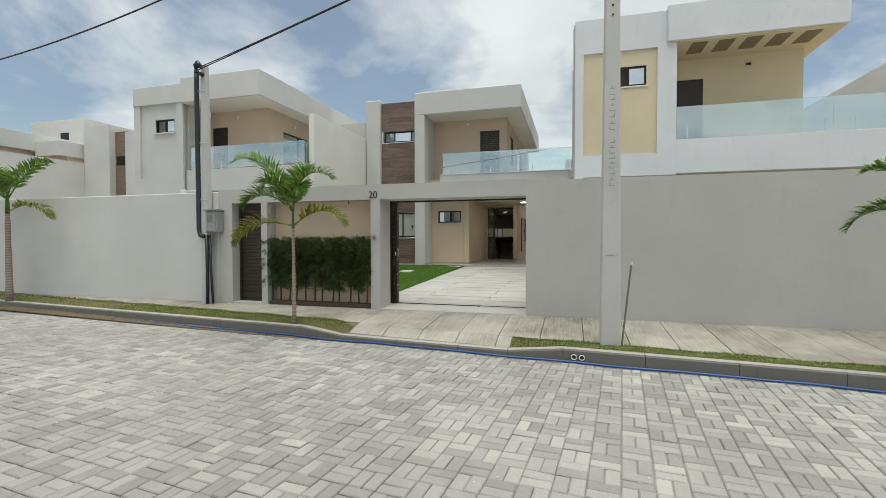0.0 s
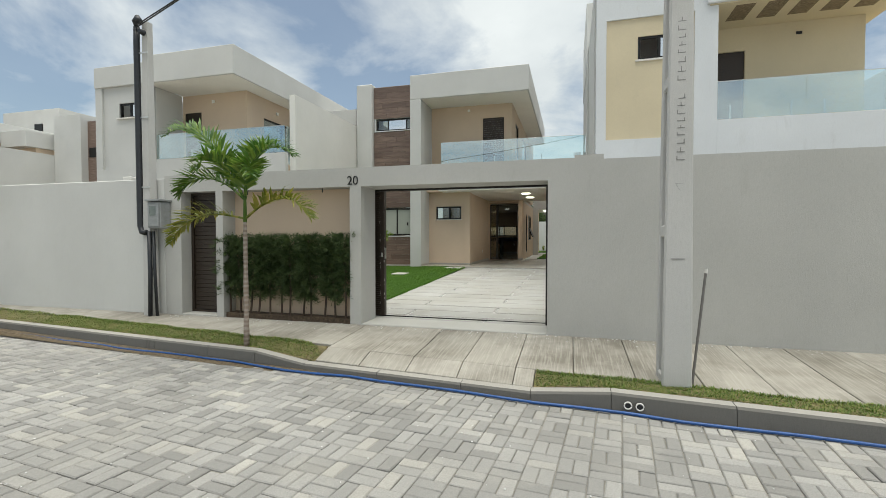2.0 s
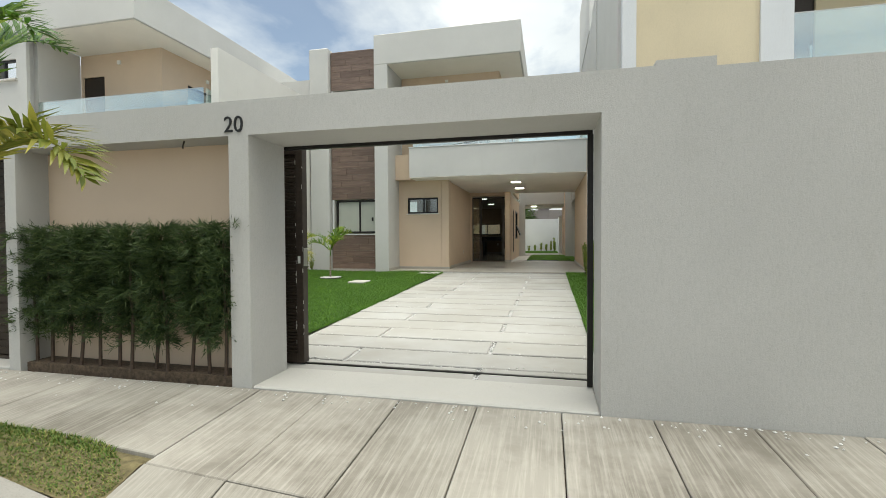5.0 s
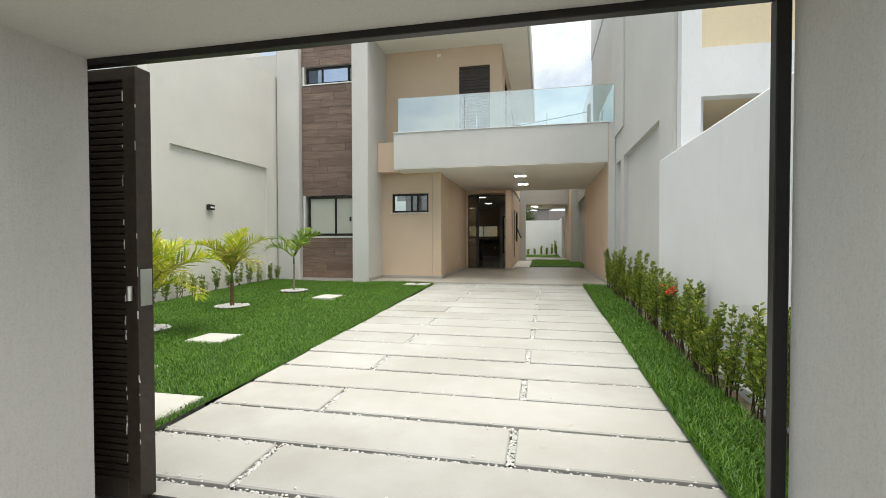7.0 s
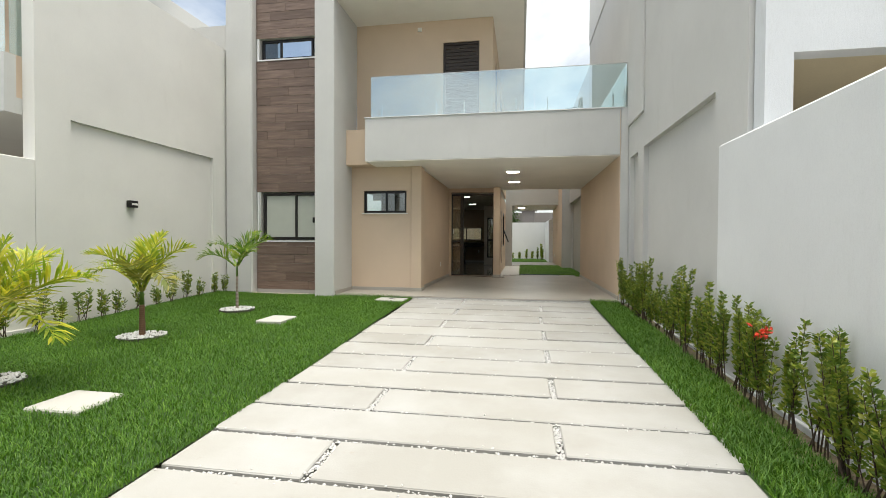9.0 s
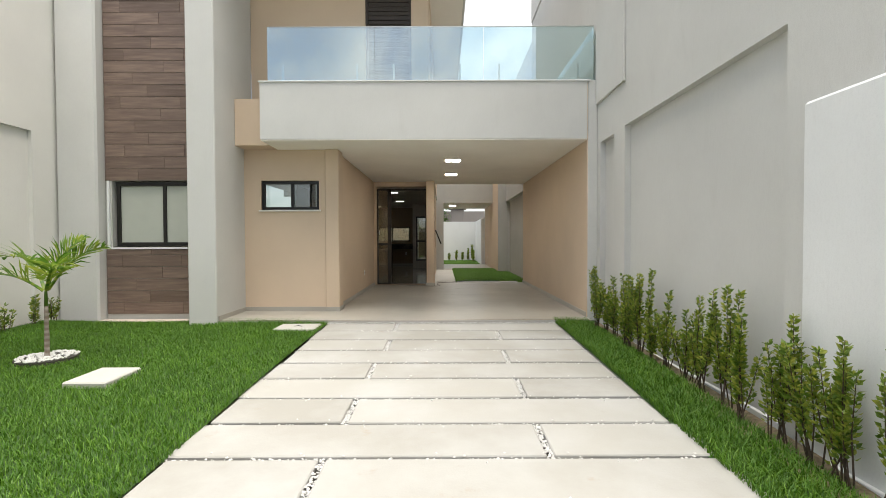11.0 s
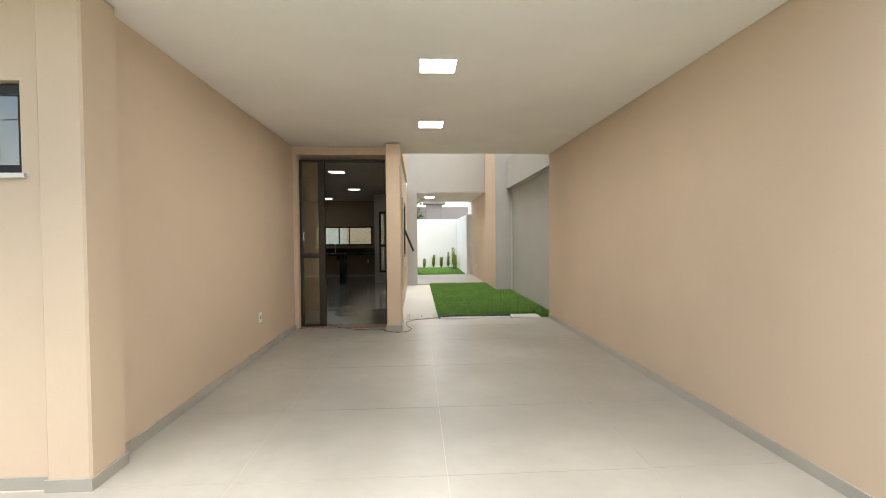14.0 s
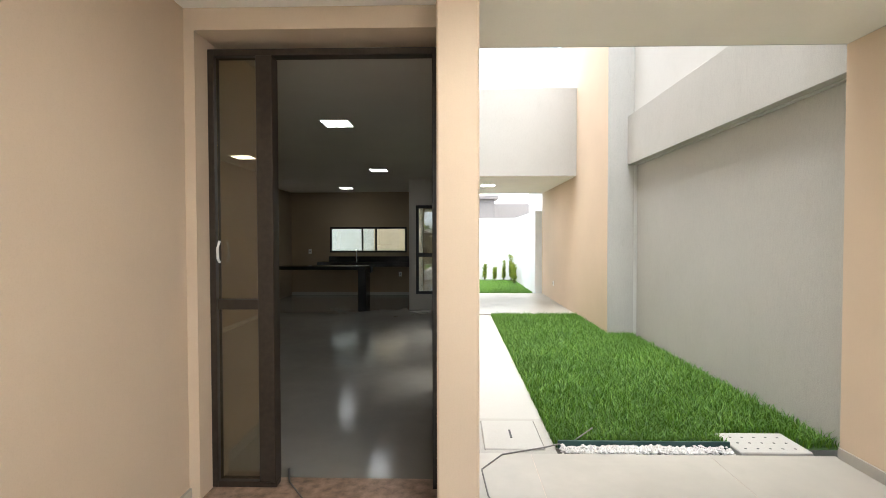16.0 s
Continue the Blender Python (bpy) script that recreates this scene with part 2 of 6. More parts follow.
def foliage(name, dark, mid, light, rough=0.5, trans=0.25, scale=6):
    m, n, l, b = material(name)
    g = n.new("ShaderNodeNewGeometry")
    col = ramp(n, l, g.outputs["Random Per Island"], [(0.0, dark), (0.5, mid), (1.0, light)])
    nz = noise_tex(n, l, g.outputs["Position"], scale, 4)
    col = blend(n, l, ramp(n, l, nz, [(0.4, (0.4, 0.4, 0.4)), (0.65, (0, 0, 0))]), col, dark)
    l.new(col, b.inputs["Base Color"])
    b.inputs["Roughness"].default_value = rough
    tr = n.new("ShaderNodeBsdfTranslucent")
    l.new(col, tr.inputs["Color"])
    mx = n.new("ShaderNodeMixShader")
    mx.inputs[0].default_value = trans
    l.new(b.outputs[0], mx.inputs[1]); l.new(tr.outputs[0], mx.inputs[2])
    l.new(mx.outputs[0], n["Material Output"].inputs["Surface"])
    return m


def bark(name, a, c, ring=18):
    m, n, l, b = material(name)
    v = coords(n, l)
    w = n.new("ShaderNodeTexWave")
    w.bands_direction, w.wave_type = "Z", "BANDS"
    w.inputs["Scale"].default_value, w.inputs["Distortion"].default_value, w.inputs["Detail"].default_value = ring, 3.0, 4.0
    l.new(v, w.inputs["Vector"])
    f = noise_tex(n, l, v, 16, 6, 0.7)
    col = blend(n, l, f, ramp(n, l, w.outputs["Fac"], [(0.2, a), (0.8, c)]), scaled(a, 0.6))
    l.new(col, b.inputs["Base Color"])
    b.inputs["Roughness"].default_value = 0.9
    bump(n, l, b, w.outputs["Fac"], 0.4, 0.008)
    return m


def glass_mat(name, tint, mirror):
    """mirror: the share of light that one face mirrors straight on."""
    m, n, l, b = material(name)
    n.remove(b)
    tr = n.new("ShaderNodeBsdfTransparent"); tr.inputs[0].default_value = (*tint, 1)
    gl = n.new("ShaderNodeBsdfGlossy"); gl.inputs["Roughness"].default_value = 0.01
    gl.inputs["Color"].default_value = (0.95, 0.98, 1.0, 1)
    lw = n.new("ShaderNodeLayerWeight"); lw.inputs["Blend"].default_value = 0.5
    pw = n.new("ShaderNodeMath"); pw.operation = "POWER"; pw.inputs[1].default_value = 4.0
    l.new(lw.outputs["Facing"], pw.inputs[0])
    fr = n.new("ShaderNodeMath"); fr.operation = "MULTIPLY_ADD"; fr.inputs[1].default_value, fr.inputs[2].default_value = 0.9 - mirror, mirror
    l.new(pw.outputs[0], fr.inputs[0])
    mx = n.new("ShaderNodeMixShader")
    l.new(fr.outputs[0], mx.inputs[0]); l.new(tr.outputs[0], mx.inputs[1]); l.new(gl.outputs[0], mx.inputs[2])
    l.new(mx.outputs[0], n["Material Output"].inputs["Surface"])
    return m


def emitter(name, c, s):
    m, n, l, b = material(name)
    b.inputs["Emission Color"].default_value = (*c, 1)
    b.inputs["Emission Strength"].default_value = s
    b.inputs["Base Color"].default_value = (0.8, 0.8, 0.8, 1)
    return m


drive_slab = slab_mat()
paver_joined, paver_single = paver_mat("joined"), paver_mat("single")
pavement_concrete = pavement_mat()
wood_tile = wood_tile_mat()
porcelain = porcelain_mat()
indoor_porcelain = porcelain_mat("polished_grey_porcelain", 0.62, 0.15)
tile_grout = plain("pale_tile_grout", (0.60, 0.52, 0.45), 0.9, 0, 0.15, 30, 0.2)
grout = plain("sand_joint", (0.25, 0.235, 0.205), 0.95, 0, 0.3, 60, 0.6)
pebble_white = plain("white_pebble", (0.58, 0.575, 0.56), 0.7, 0, 0.12, 60, 0.2)
# dark soil tone, deepened to carry the shadow of the slab gaps
gap_shade_gravel = plain("gap_shade_gravel", (0.055, 0.050, 0.042), 0.9, 0, 0.35, 120, 0.9)
lawn_green = foliage("lawn_blade", (0.045, 0.125, 0.008), (0.085, 0.215, 0.014), (0.175, 0.320, 0.030), 0.55, 0.3, 1.6)
verge_green = foliage("verge_blade", (0.06, 0.135, 0.018), (0.15, 0.22, 0.036), (0.37, 0.31, 0.11), 0.7, 0.2, 2.5)
lawn_soil = plain("lawn_thatch", (0.030, 0.070, 0.012), 0.95, 0, 0.4, 18, 0.8)
verge_soil = plain("verge_thatch", (0.15, 0.125, 0.06), 0.95, 0, 0.4, 18, 0.8)
palm_leaf = foliage("palm_leaflet", (0.050, 0.125, 0.018), (0.125, 0.235, 0.032), (0.27, 0.36, 0.065), 0.35, 0.35)
palm_yellow = foliage("yellowing_palm_leaflet", (0.14, 0.18, 0.025), (0.27, 0.28, 0.045), (0.44, 0.38, 0.08), 0.45, 0.35)
areca_young = foliage("young_areca_leaflet", (0.08, 0.19, 0.020), (0.20, 0.32, 0.035), (0.42, 0.46, 0.07), 0.4, 0.4)
areca_leaf = foliage("areca_leaflet", (0.20, 0.32, 0.022), (0.50, 0.53, 0.042), (0.82, 0.72, 0.08), 0.4, 0.4)
hedge_leaf = foliage("feathery_hedge_needle", (0.022, 0.046, 0.012), (0.050, 0.088, 0.022), (0.115, 0.155, 0.042), 0.6, 0.25)
shrub_leaf = foliage("shrub_leaf", (0.075, 0.150, 0.016), (0.225, 0.315, 0.036), (0.50, 0.50, 0.085), 0.4, 0.35)
tree_leaf = foliage("far_tree_leaf", (0.03, 0.07, 0.015), (0.07, 0.13, 0.03), (0.14, 0.2, 0.05), 0.5, 0.25)
flower_red = plain("red_flower", (0.75, 0.07, 0.03), 0.5)
palm_bark = bark("grey_ringed_palm_bark", (0.30, 0.23, 0.18), (0.46, 0.41, 0.36), 5)
brown_bark = bark("brown_palm_bark", (0.16, 0.085, 0.045), (0.23, 0.13, 0.075), 12)
twig_bark = plain("twig_bark", (0.075, 0.05, 0.035), 0.9, 0, 0.3, 40, 0.4)
balcony_glass = glass_mat("balcony_glass", (0.80, 0.92, 0.92), 0.34)
window_glass = glass_mat("window_glass", (0.70, 0.74, 0.72), 0.10)
bright_pane = glass_mat("reflective_pane", (0.25, 0.27, 0.27), 0.80)
door_glass = glass_mat("door_glass", (0.72, 0.66, 0.52), 0.14)
# opaque panes in the pale tone of the room wall behind the glass
frosted = plain("pale_obscure_pane", (0.42, 0.44, 0.39), 0.35, 0, 0.04, 3, 0.02)
lamp_glow = emitter("lamp_diffuser", (1.0, 0.97, 0.93), 32.0)
lamp_soft = emitter("indoor_lamp_diffuser", (0.95, 0.98, 1.0), 2.6)
number_black = plain("black_numerals", (0.012, 0.012, 0.012), 0.4)
engraved = plain("engraved_concrete", (0.26, 0.255, 0.245), 0.9)
marble_sill = plain("brown_marble_sill", (0.30, 0.20, 0.14), 0.3, 0, 0.5, 18, 0.05)
tank_grey = stucco("weathered_tank", (0.23, 0.21, 0.20), 0.6, 1.5, 0.9, (0.16, 0.13, 0.12))


# ---- building blocks ----
def add_box(bm, x0, x1, y0, y1, z0, z1, bevel=0.0):
    res = bmesh.ops.create_cube(bm, size=1.0, matrix=Matrix.Translation(((x0 + x1) / 2, (y0 + y1) / 2, (z0 + z1) / 2)) @ Matrix.Diagonal((x1 - x0, y1 - y0, z1 - z0, 1)))
    if bevel:
        edges = list({e for v in res["verts"] for e in v.link_edges})
        bmesh.ops.bevel(bm, geom=edges, offset=bevel, segments=1, affect="EDGES", profile=0.5)
    return bm


def box(x0, x1, y0, y1, z0, z1, bevel=0.006):
    return add_box(bmesh.new(), x0, x1, y0, y1, z0, z1, bevel)


def boxes(rows, bevel=0.0):
    bm = bmesh.new()
    for r in rows:
        add_box(bm, *r, bevel)
    return bm


def panel(axis, d0, d1, a0, a1, z0, z1, holes=()):
    """A wall slab with openings through it. axis 'x': runs along x between y = d0 and d1; axis 'y': runs along y between x = d0 and d1."""
    us = sorted({a0, a1, *[h[i] for h in holes for i in (0, 1) if a0 < h[i] < a1]})
    vs = sorted({z0, z1, *[h[i] for h in holes for i in (2, 3) if z0 < h[i] < z1]})
    full = {}
    for i in range(len(us) - 1):
        for j in range(len(vs) - 1):
            cu, cv = (us[i] + us[i + 1]) / 2, (vs[j] + vs[j + 1]) / 2
            full[i, j] = not any(h[0] < cu < h[1] and h[2] < cv < h[3] for h in holes)
    bm = bmesh.new()
    cache = {}

    def vert(u, d, v):
        key = (u, d, v)
        if key not in cache:
            cache[key] = bm.verts.new((u, d, v) if axis == "x" else (d, u, v))
        return cache[key]

    for (i, j), ok in full.items():
        if not ok:
            continue
        u0, u1, v0, v1 = us[i], us[i + 1], vs[j], vs[j + 1]
        for d in (d0, d1):
            bm.faces.new([vert(u0, d, v0), vert(u1, d, v0), vert(u1, d, v1), vert(u0, d, v1)])
        for (di, dj), (p, q) in {(-1, 0): ((u0, v0), (u0, v1)), (1, 0): ((u1, v0), (u1, v1)), (0, -1): ((u0, v0), (u1, v0)), (0, 1): ((u0, v1), (u1, v1))}.items():
            if not full.get((i + di, j + dj)):
                bm.faces.new([vert(p[0], d0, p[1]), vert(q[0], d0, q[1]), vert(q[0], d1, q[1]), vert(p[0], d1, p[1])])
    bmesh.ops.recalc_face_normals(bm, faces=bm.faces)
    return bm


def finish(name, bm, mat, smooth=False):
    me = bpy.data.meshes.new(name)
    bm.to_mesh(me)
    bm.free()
    me.materials.append(mat)
    if smooth:
        for p in me.polygons:
            p.use_smooth = True
    return me


def put(name, bm, mat, label="", category="", kind="", group="", smooth=False):
    return tagged(new(name, finish(name, bm, mat, smooth)), label, category, group, kind)


def part(name, bm, mat, parent, label="", smooth=False):
    ob = new(name, finish(name, bm, mat, smooth))
    ob.parent = parent
    ob.matrix_parent_inverse = Matrix.Translation(-parent.matrix_basis.translation) if parent.type == "EMPTY" else Matrix.Identity(4)
    return tagged(ob, label)


def thing(name, base, label, category, group=""):
    ob = new(name)
    ob.empty_display_size = 0.1
    ob.location = base
    return tagged(ob, label, category, group)


def raw_mesh(name, verts, faces, mat):
    me = bpy.data.meshes.new(name)
    me.from_pydata(verts, [], faces)
    me.materials.append(mat)
    return me


def tube(points, radii, sides=8, cap=True):
    bm = bmesh.new()
    pts = [Vector(p) for p in points]
    if isinstance(radii, (int, float)):
        radii = [radii] * len(pts)
    rings = []
    ref = Vector((0, 0, 1))
    for i, p in enumerate(pts):
        d = (pts[min(i + 1, len(pts) - 1)] - pts[max(i - 1, 0)]).normalized()
        r = ref if abs(d.dot(ref)) < 0.95 else Vector((1, 0, 0))
        a = d.cross(r).normalized()
        b = d.cross(a).normalized()
        rings.append([bm.verts.new(p + (a * math.cos(k * math.tau / sides) + b * math.sin(k * math.tau / sides)) * radii[i]) for k in range(sides)])
    for r0, r1 in zip(rings, rings[1:]):
        for k in range(sides):
            bm.faces.new([r0[k], r0[(k + 1) % sides], r1[(k + 1) % sides], r1[k]])
    if cap:
        bm.faces.new(rings[0]); bm.faces.new(rings[-1])
    bmesh.ops.recalc_face_normals(bm, faces=bm.faces)
    return bm


def cylinder(p0, p1, r0, r1=None, sides=16):
    return tube([p0, p1], [r0, r0 if r1 is None else r1], sides)


def sag(p0, p1, drop, n=14):
    p0, p1 = Vector(p0), Vector(p1)
    return [p0.lerp(p1, i / n) - Vector((0, 0, drop * 4 * (i / n) * (1 - i / n))) for i in range(n + 1)]


def text_mesh(name, body, size, depth, mat):
    cu = bpy.data.curves.new(name, "FONT")
    cu.body, cu.size, cu.extrude, cu.align_x = body, size, depth, "LEFT"
    tmp = bpy.data.objects.new("tmp_text", cu)
    scene.collection.objects.link(tmp)
    me = bpy.data.meshes.new_from_object(tmp.evaluated_get(bpy.context.evaluated_depsgraph_get()))
    bpy.data.objects.remove(tmp)
    me.materials.clear()
    me.materials.append(mat)
    return me


def blades(name, area, count, h, mat, seed, lean=0.5, width=0.006, height=None, z_of=None, keep=None):
    """Grass blades, one bent strip each."""
    rng = np.random.default_rng(seed)
    x = rng.uniform(area[0], area[1], count)
    y = rng.uniform(area[2], area[3], count)
    if keep is not None:
        ok = keep(x, y)
        x, y = x[ok], y[ok]
    c = len(x)
    z = z_of(x, y)
    ht = rng.uniform(0.55, 1.25, c) * h
    if height is not None:
        ht = ht * height(x, y)
    a = rng.uniform(0, math.tau, c)
    ln = rng.uniform(0.15, lean, c) * ht
    w = rng.uniform(0.6, 1.3, c) * width
    dx, dy = np.cos(a), np.sin(a)
    px, py = -dy * w, dx * w
    v = np.empty((c, 5, 3))
    v[:, 0] = np.stack([x - px, y - py, z], 1)
    v[:, 1] = np.stack([x + px, y + py, z], 1)
    mx, my, mz = x + dx * ln * 0.35, y + dy * ln * 0.35, z + ht * 0.6
    v[:, 2] = np.stack([mx + px * 0.8, my + py * 0.8, mz], 1)
    v[:, 3] = np.stack([mx - px * 0.8, my - py * 0.8, mz], 1)
    v[:, 4] = np.stack([x + dx * ln * 1.2, y + dy * ln * 1.2, z + ht * 0.95], 1)
    i = np.arange(c)[:, None] * 5
    me = bpy.data.meshes.new(name)
    quads = (i + np.array([[0, 1, 2, 3]])).tolist()
    tris = (i + np.array([[3, 2, 4]])).tolist()
    me.from_pydata(v.reshape(-1, 3).tolist(), [], quads + tris)
    me.materials.append(mat)
    return new(name, me)


def leaf_cloud(name, pos, aim, length, width, mat, seed):
    """Leaves as folded diamonds at pos, pointing along aim."""
    rng = np.random.default_rng(seed)
    c = len(pos)
    aim = aim / np.linalg.norm(aim, axis=1, keepdims=True)
    side = np.cross(aim, rng.normal(size=(c, 3)))
    side /= np.linalg.norm(side, axis=1, keepdims=True) + 1e-9
    up = np.cross(side, aim)
    L = (rng.uniform(0.7, 1.25, c) * length)[:, None]
    W = (rng.uniform(0.7, 1.2, c) * width)[:, None]
    v = np.empty((c, 4, 3))
    v[:, 0] = pos
    v[:, 1] = pos + aim * L * 0.45 + side * W + up * W * 0.4
    v[:, 2] = pos + aim * L
    v[:, 3] = pos + aim * L * 0.45 - side * W + up * W * 0.4
    i = np.arange(c)[:, None] * 4
    me = bpy.data.meshes.new(name)
    me.from_pydata(v.reshape(-1, 3).tolist(), [], (i + np.array([[0, 1, 2]])).tolist() + (i + np.array([[0, 2, 3]])).tolist())
    me.materials.append(mat)
    return me


def child_mesh(name, me, parent, label=""):
    ob = new(name, me)
    ob.parent = parent
    ob.matrix_parent_inverse = Matrix.Translation(-parent.matrix_basis.translation) if parent.type == "EMPTY" else Matrix.Identity(4)
    return tagged(ob, label)


# ---- ground ----
WALL_Y = 8.52
STREET = -0.555


def kerb_y(x):
    return 6.58 - 0.1 * x


def pave_z(x, y):
    return -0.30 - 0.062 * (8.52 - y)


def drive_z(y):
    return -0.30 + 0.0262 * (y - 8.5)


def ground_sheet():
    bm = bmesh.new()
    add_box(bm, -400, 400, -400, 400, -1.2, -0.66)
    put("ground", bm, concrete, "bare grey ground around the plots", "ground", "structure")


ground_sheet()

bm = bmesh.new()
pts = [(-40, -8), (26, -8), (26, kerb_y(26)), (-40, kerb_y(-40))]
lo = [bm.verts.new((x, y, -0.65)) for x, y in pts]
hi = [bm.verts.new((x, y, STREET - 0.014)) for x, y in pts]
bm.faces.new(hi)
for i in range(4):
    bm.faces.new([lo[i], lo[(i + 1) % 4], hi[(i + 1) % 4], hi[i]])
bmesh.ops.recalc_face_normals(bm, faces=bm.faces)
road = put("road", bm, grout, "grey basket-weave concrete paver street with sandy joints", "road", "structure")

# pavement body under its slabs
KX0, KX1 = -30.0, 18.0
bm = bmesh.new()
rows = []
for x in (KX0, KX1):
    rows.append([(x, kerb_y(x) + 0.14, -0.65), (x, kerb_y(x) + 0.14, pave_z(x, kerb_y(x) + 0.14) - 0.15), (x, 9.0, pave_z(x, 9.0) - 0.15), (x, 9.0, -0.65)])
a = [[bm.verts.new(p) for p in r] for r in rows]
for i in range(4):
    bm.faces.new([a[0][i], a[0][(i + 1) % 4], a[1][(i + 1) % 4], a[1][i]])
bm.faces.new(a[0]); bm.faces.new(a[1])
bmesh.ops.recalc_face_normals(bm, faces=bm.faces)
pavement = put("pavement", bm, dry_soil, "stained brushed concrete pavement slabs in front of the wall", "pavement", "structure")

# kerb, dropped at the driveway
DROP0, DROP1 = -3.45, -0.72


def kerb_run(name, x0, x1, h0, h1, mat_face, label):
    """One kerb stone; h0 and h1 are its top at either end."""
    bm = bmesh.new()
    prof = []
    for x, h in ((x0, h0), (x1, h1)):
        y = kerb_y(x)
        prof.append([bm.verts.new(p) for p in ((x, y - 0.012, STREET - 0.05), (x, y, h - 0.02), (x, y + 0.02, h), (x, y + 0.13, h + 0.004), (x, y + 0.14, h - 0.01), (x, y + 0.14, STREET - 0.05))])
    for i in range(6):
        bm.faces.new([prof[0][i], prof[0][(i + 1) % 6], prof[1][(i + 1) % 6], prof[1][i]])
    bm.faces.new(prof[0]); bm.faces.new(prof[1])
    bmesh.ops.recalc_face_normals(bm, faces=bm.faces)
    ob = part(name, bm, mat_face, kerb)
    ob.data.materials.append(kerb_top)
    # faces that point up take the lighter kerb tone, sides keep the dark one
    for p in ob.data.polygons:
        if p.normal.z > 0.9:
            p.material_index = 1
    return ob


kerb = put("kerb", boxes([(-30, -29.9, kerb_y(-30), kerb_y(-30) + 0.1, -0.6, -0.5)]), kerb_mat, "stained concrete kerb with dark sides and lighter tops, dropped at the driveway", "kerb", "structure")
TOP, LOW = -0.395, -0.482
x = KX0
while x < KX1 - 0.01:
    x1 = min(x + 1.0, KX1)
    for cut in (DROP0 - 0.75, DROP0, DROP1, DROP1 + 0.75):
        if x + 0.05 < cut < x1 - 0.001:
            x1 = cut
    def top_at(q):
        if q <= DROP0 - 0.74 or q >= DROP1 + 0.74:
            return TOP
        if DROP0 - 0.01 <= q <= DROP1 + 0.01:
            return LOW
        k = (DROP0 - q) / 0.75 if q < DROP0 else (q - DROP1) / 0.75
        return LOW + (TOP - LOW) * k
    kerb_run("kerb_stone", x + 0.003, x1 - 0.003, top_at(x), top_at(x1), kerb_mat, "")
    x = x1

# ---- front boundary wall ----
def front_wall():
    y0, y1 = WALL_Y, WALL_Y + 0.2
    put("wall_front_left", box(-30, -7.22, y0, y1, -0.7, 2.08, 0.012), pale_wall, "smooth pale grey street wall of the next plot", "wall", "structure")
    bm = bmesh.new()
    add_box(bm, -7.214, -6.87, y0, y1 + 0.33, -0.7, 1.83)
    add_box(bm, -6.14, -6.0, y0, y1 + 0.33, -0.7, 1.83)
    add_box(bm, -3.64, -3.45, y0, y1 + 0.33, -0.7, 1.83)
    add_box(bm, -7.214, -0.65, y0, y1 + 0.33, 1.83, 2.12)
    add_box(bm, -0.65, -0.30, y0, y1 + 0.33, -0.7, 2.12)
    bmesh.ops.remove_doubles(bm, verts=bm.verts, dist=1e-4)
    put("wall_front", bm, grey_wall, "grey textured stucco gate wall with posts and beam", "wall", "structure")
    # gate beam is a little higher over the drive than over the hedge
    put("wall_front_right", boxes([(-0.30, 0.07, y0, y1 + 0.003, -0.7, 2.155), (0.07, 16.0, y0, y1, -0.7, 2.09)]), grey_wall, "grey textured stucco street wall with a small step on top", "wall", "structure")
    put("wall_hedge_recess", boxes([(-6.0, -3.64, y0 + 0.30, y0 + 0.38, -0.7, 1.83)]), peach_wall, "peach stucco wall behind the hedge", "wall", "structure")
    put("planter_bed", boxes([(-6.0, -3.64, y0 + 0.06, y0 + 0.30, -0.6, -0.235)]), soil, "dark soil bed under the hedge", "soil", "structure")
    # foot of the hedge bed
    put("trim_threshold", boxes([(-3.45, -0.65, y0 + 0.004, y0 + 0.58, -0.6, -0.282)], 0.012), lid_mat, "pale cement threshold under the gate", "threshold", "structure")


front_wall()


def pedestrian_door():
    ob = thing("door_pedestrian", (-6.5, 8.78, -0.27), "closed dark brown slatted metal pedestrian door", "door")
    part("door_frame", boxes([(-6.87, -6.82, 8.74, 8.82, -0.29, 1.83), (-6.19, -6.14, 8.74, 8.82, -0.29, 1.83), (-6.82, -6.19, 8.74, 8.82, 1.78, 1.83), (-6.82, -6.19, 8.74, 8.82, -0.29, -0.24)]), bronze, ob)
    for i in range(26):
        z = -0.235 + i * 0.0775
        part("slat", box(-6.82, -6.19, 8.765, 8.795, z, z + 0.0745, 0.004), bronze, ob)
    part("handle", cylinder((-6.27, 8.735, 0.65), (-6.27, 8.735, 0.90), 0.011), steel, ob, "steel pull handle")


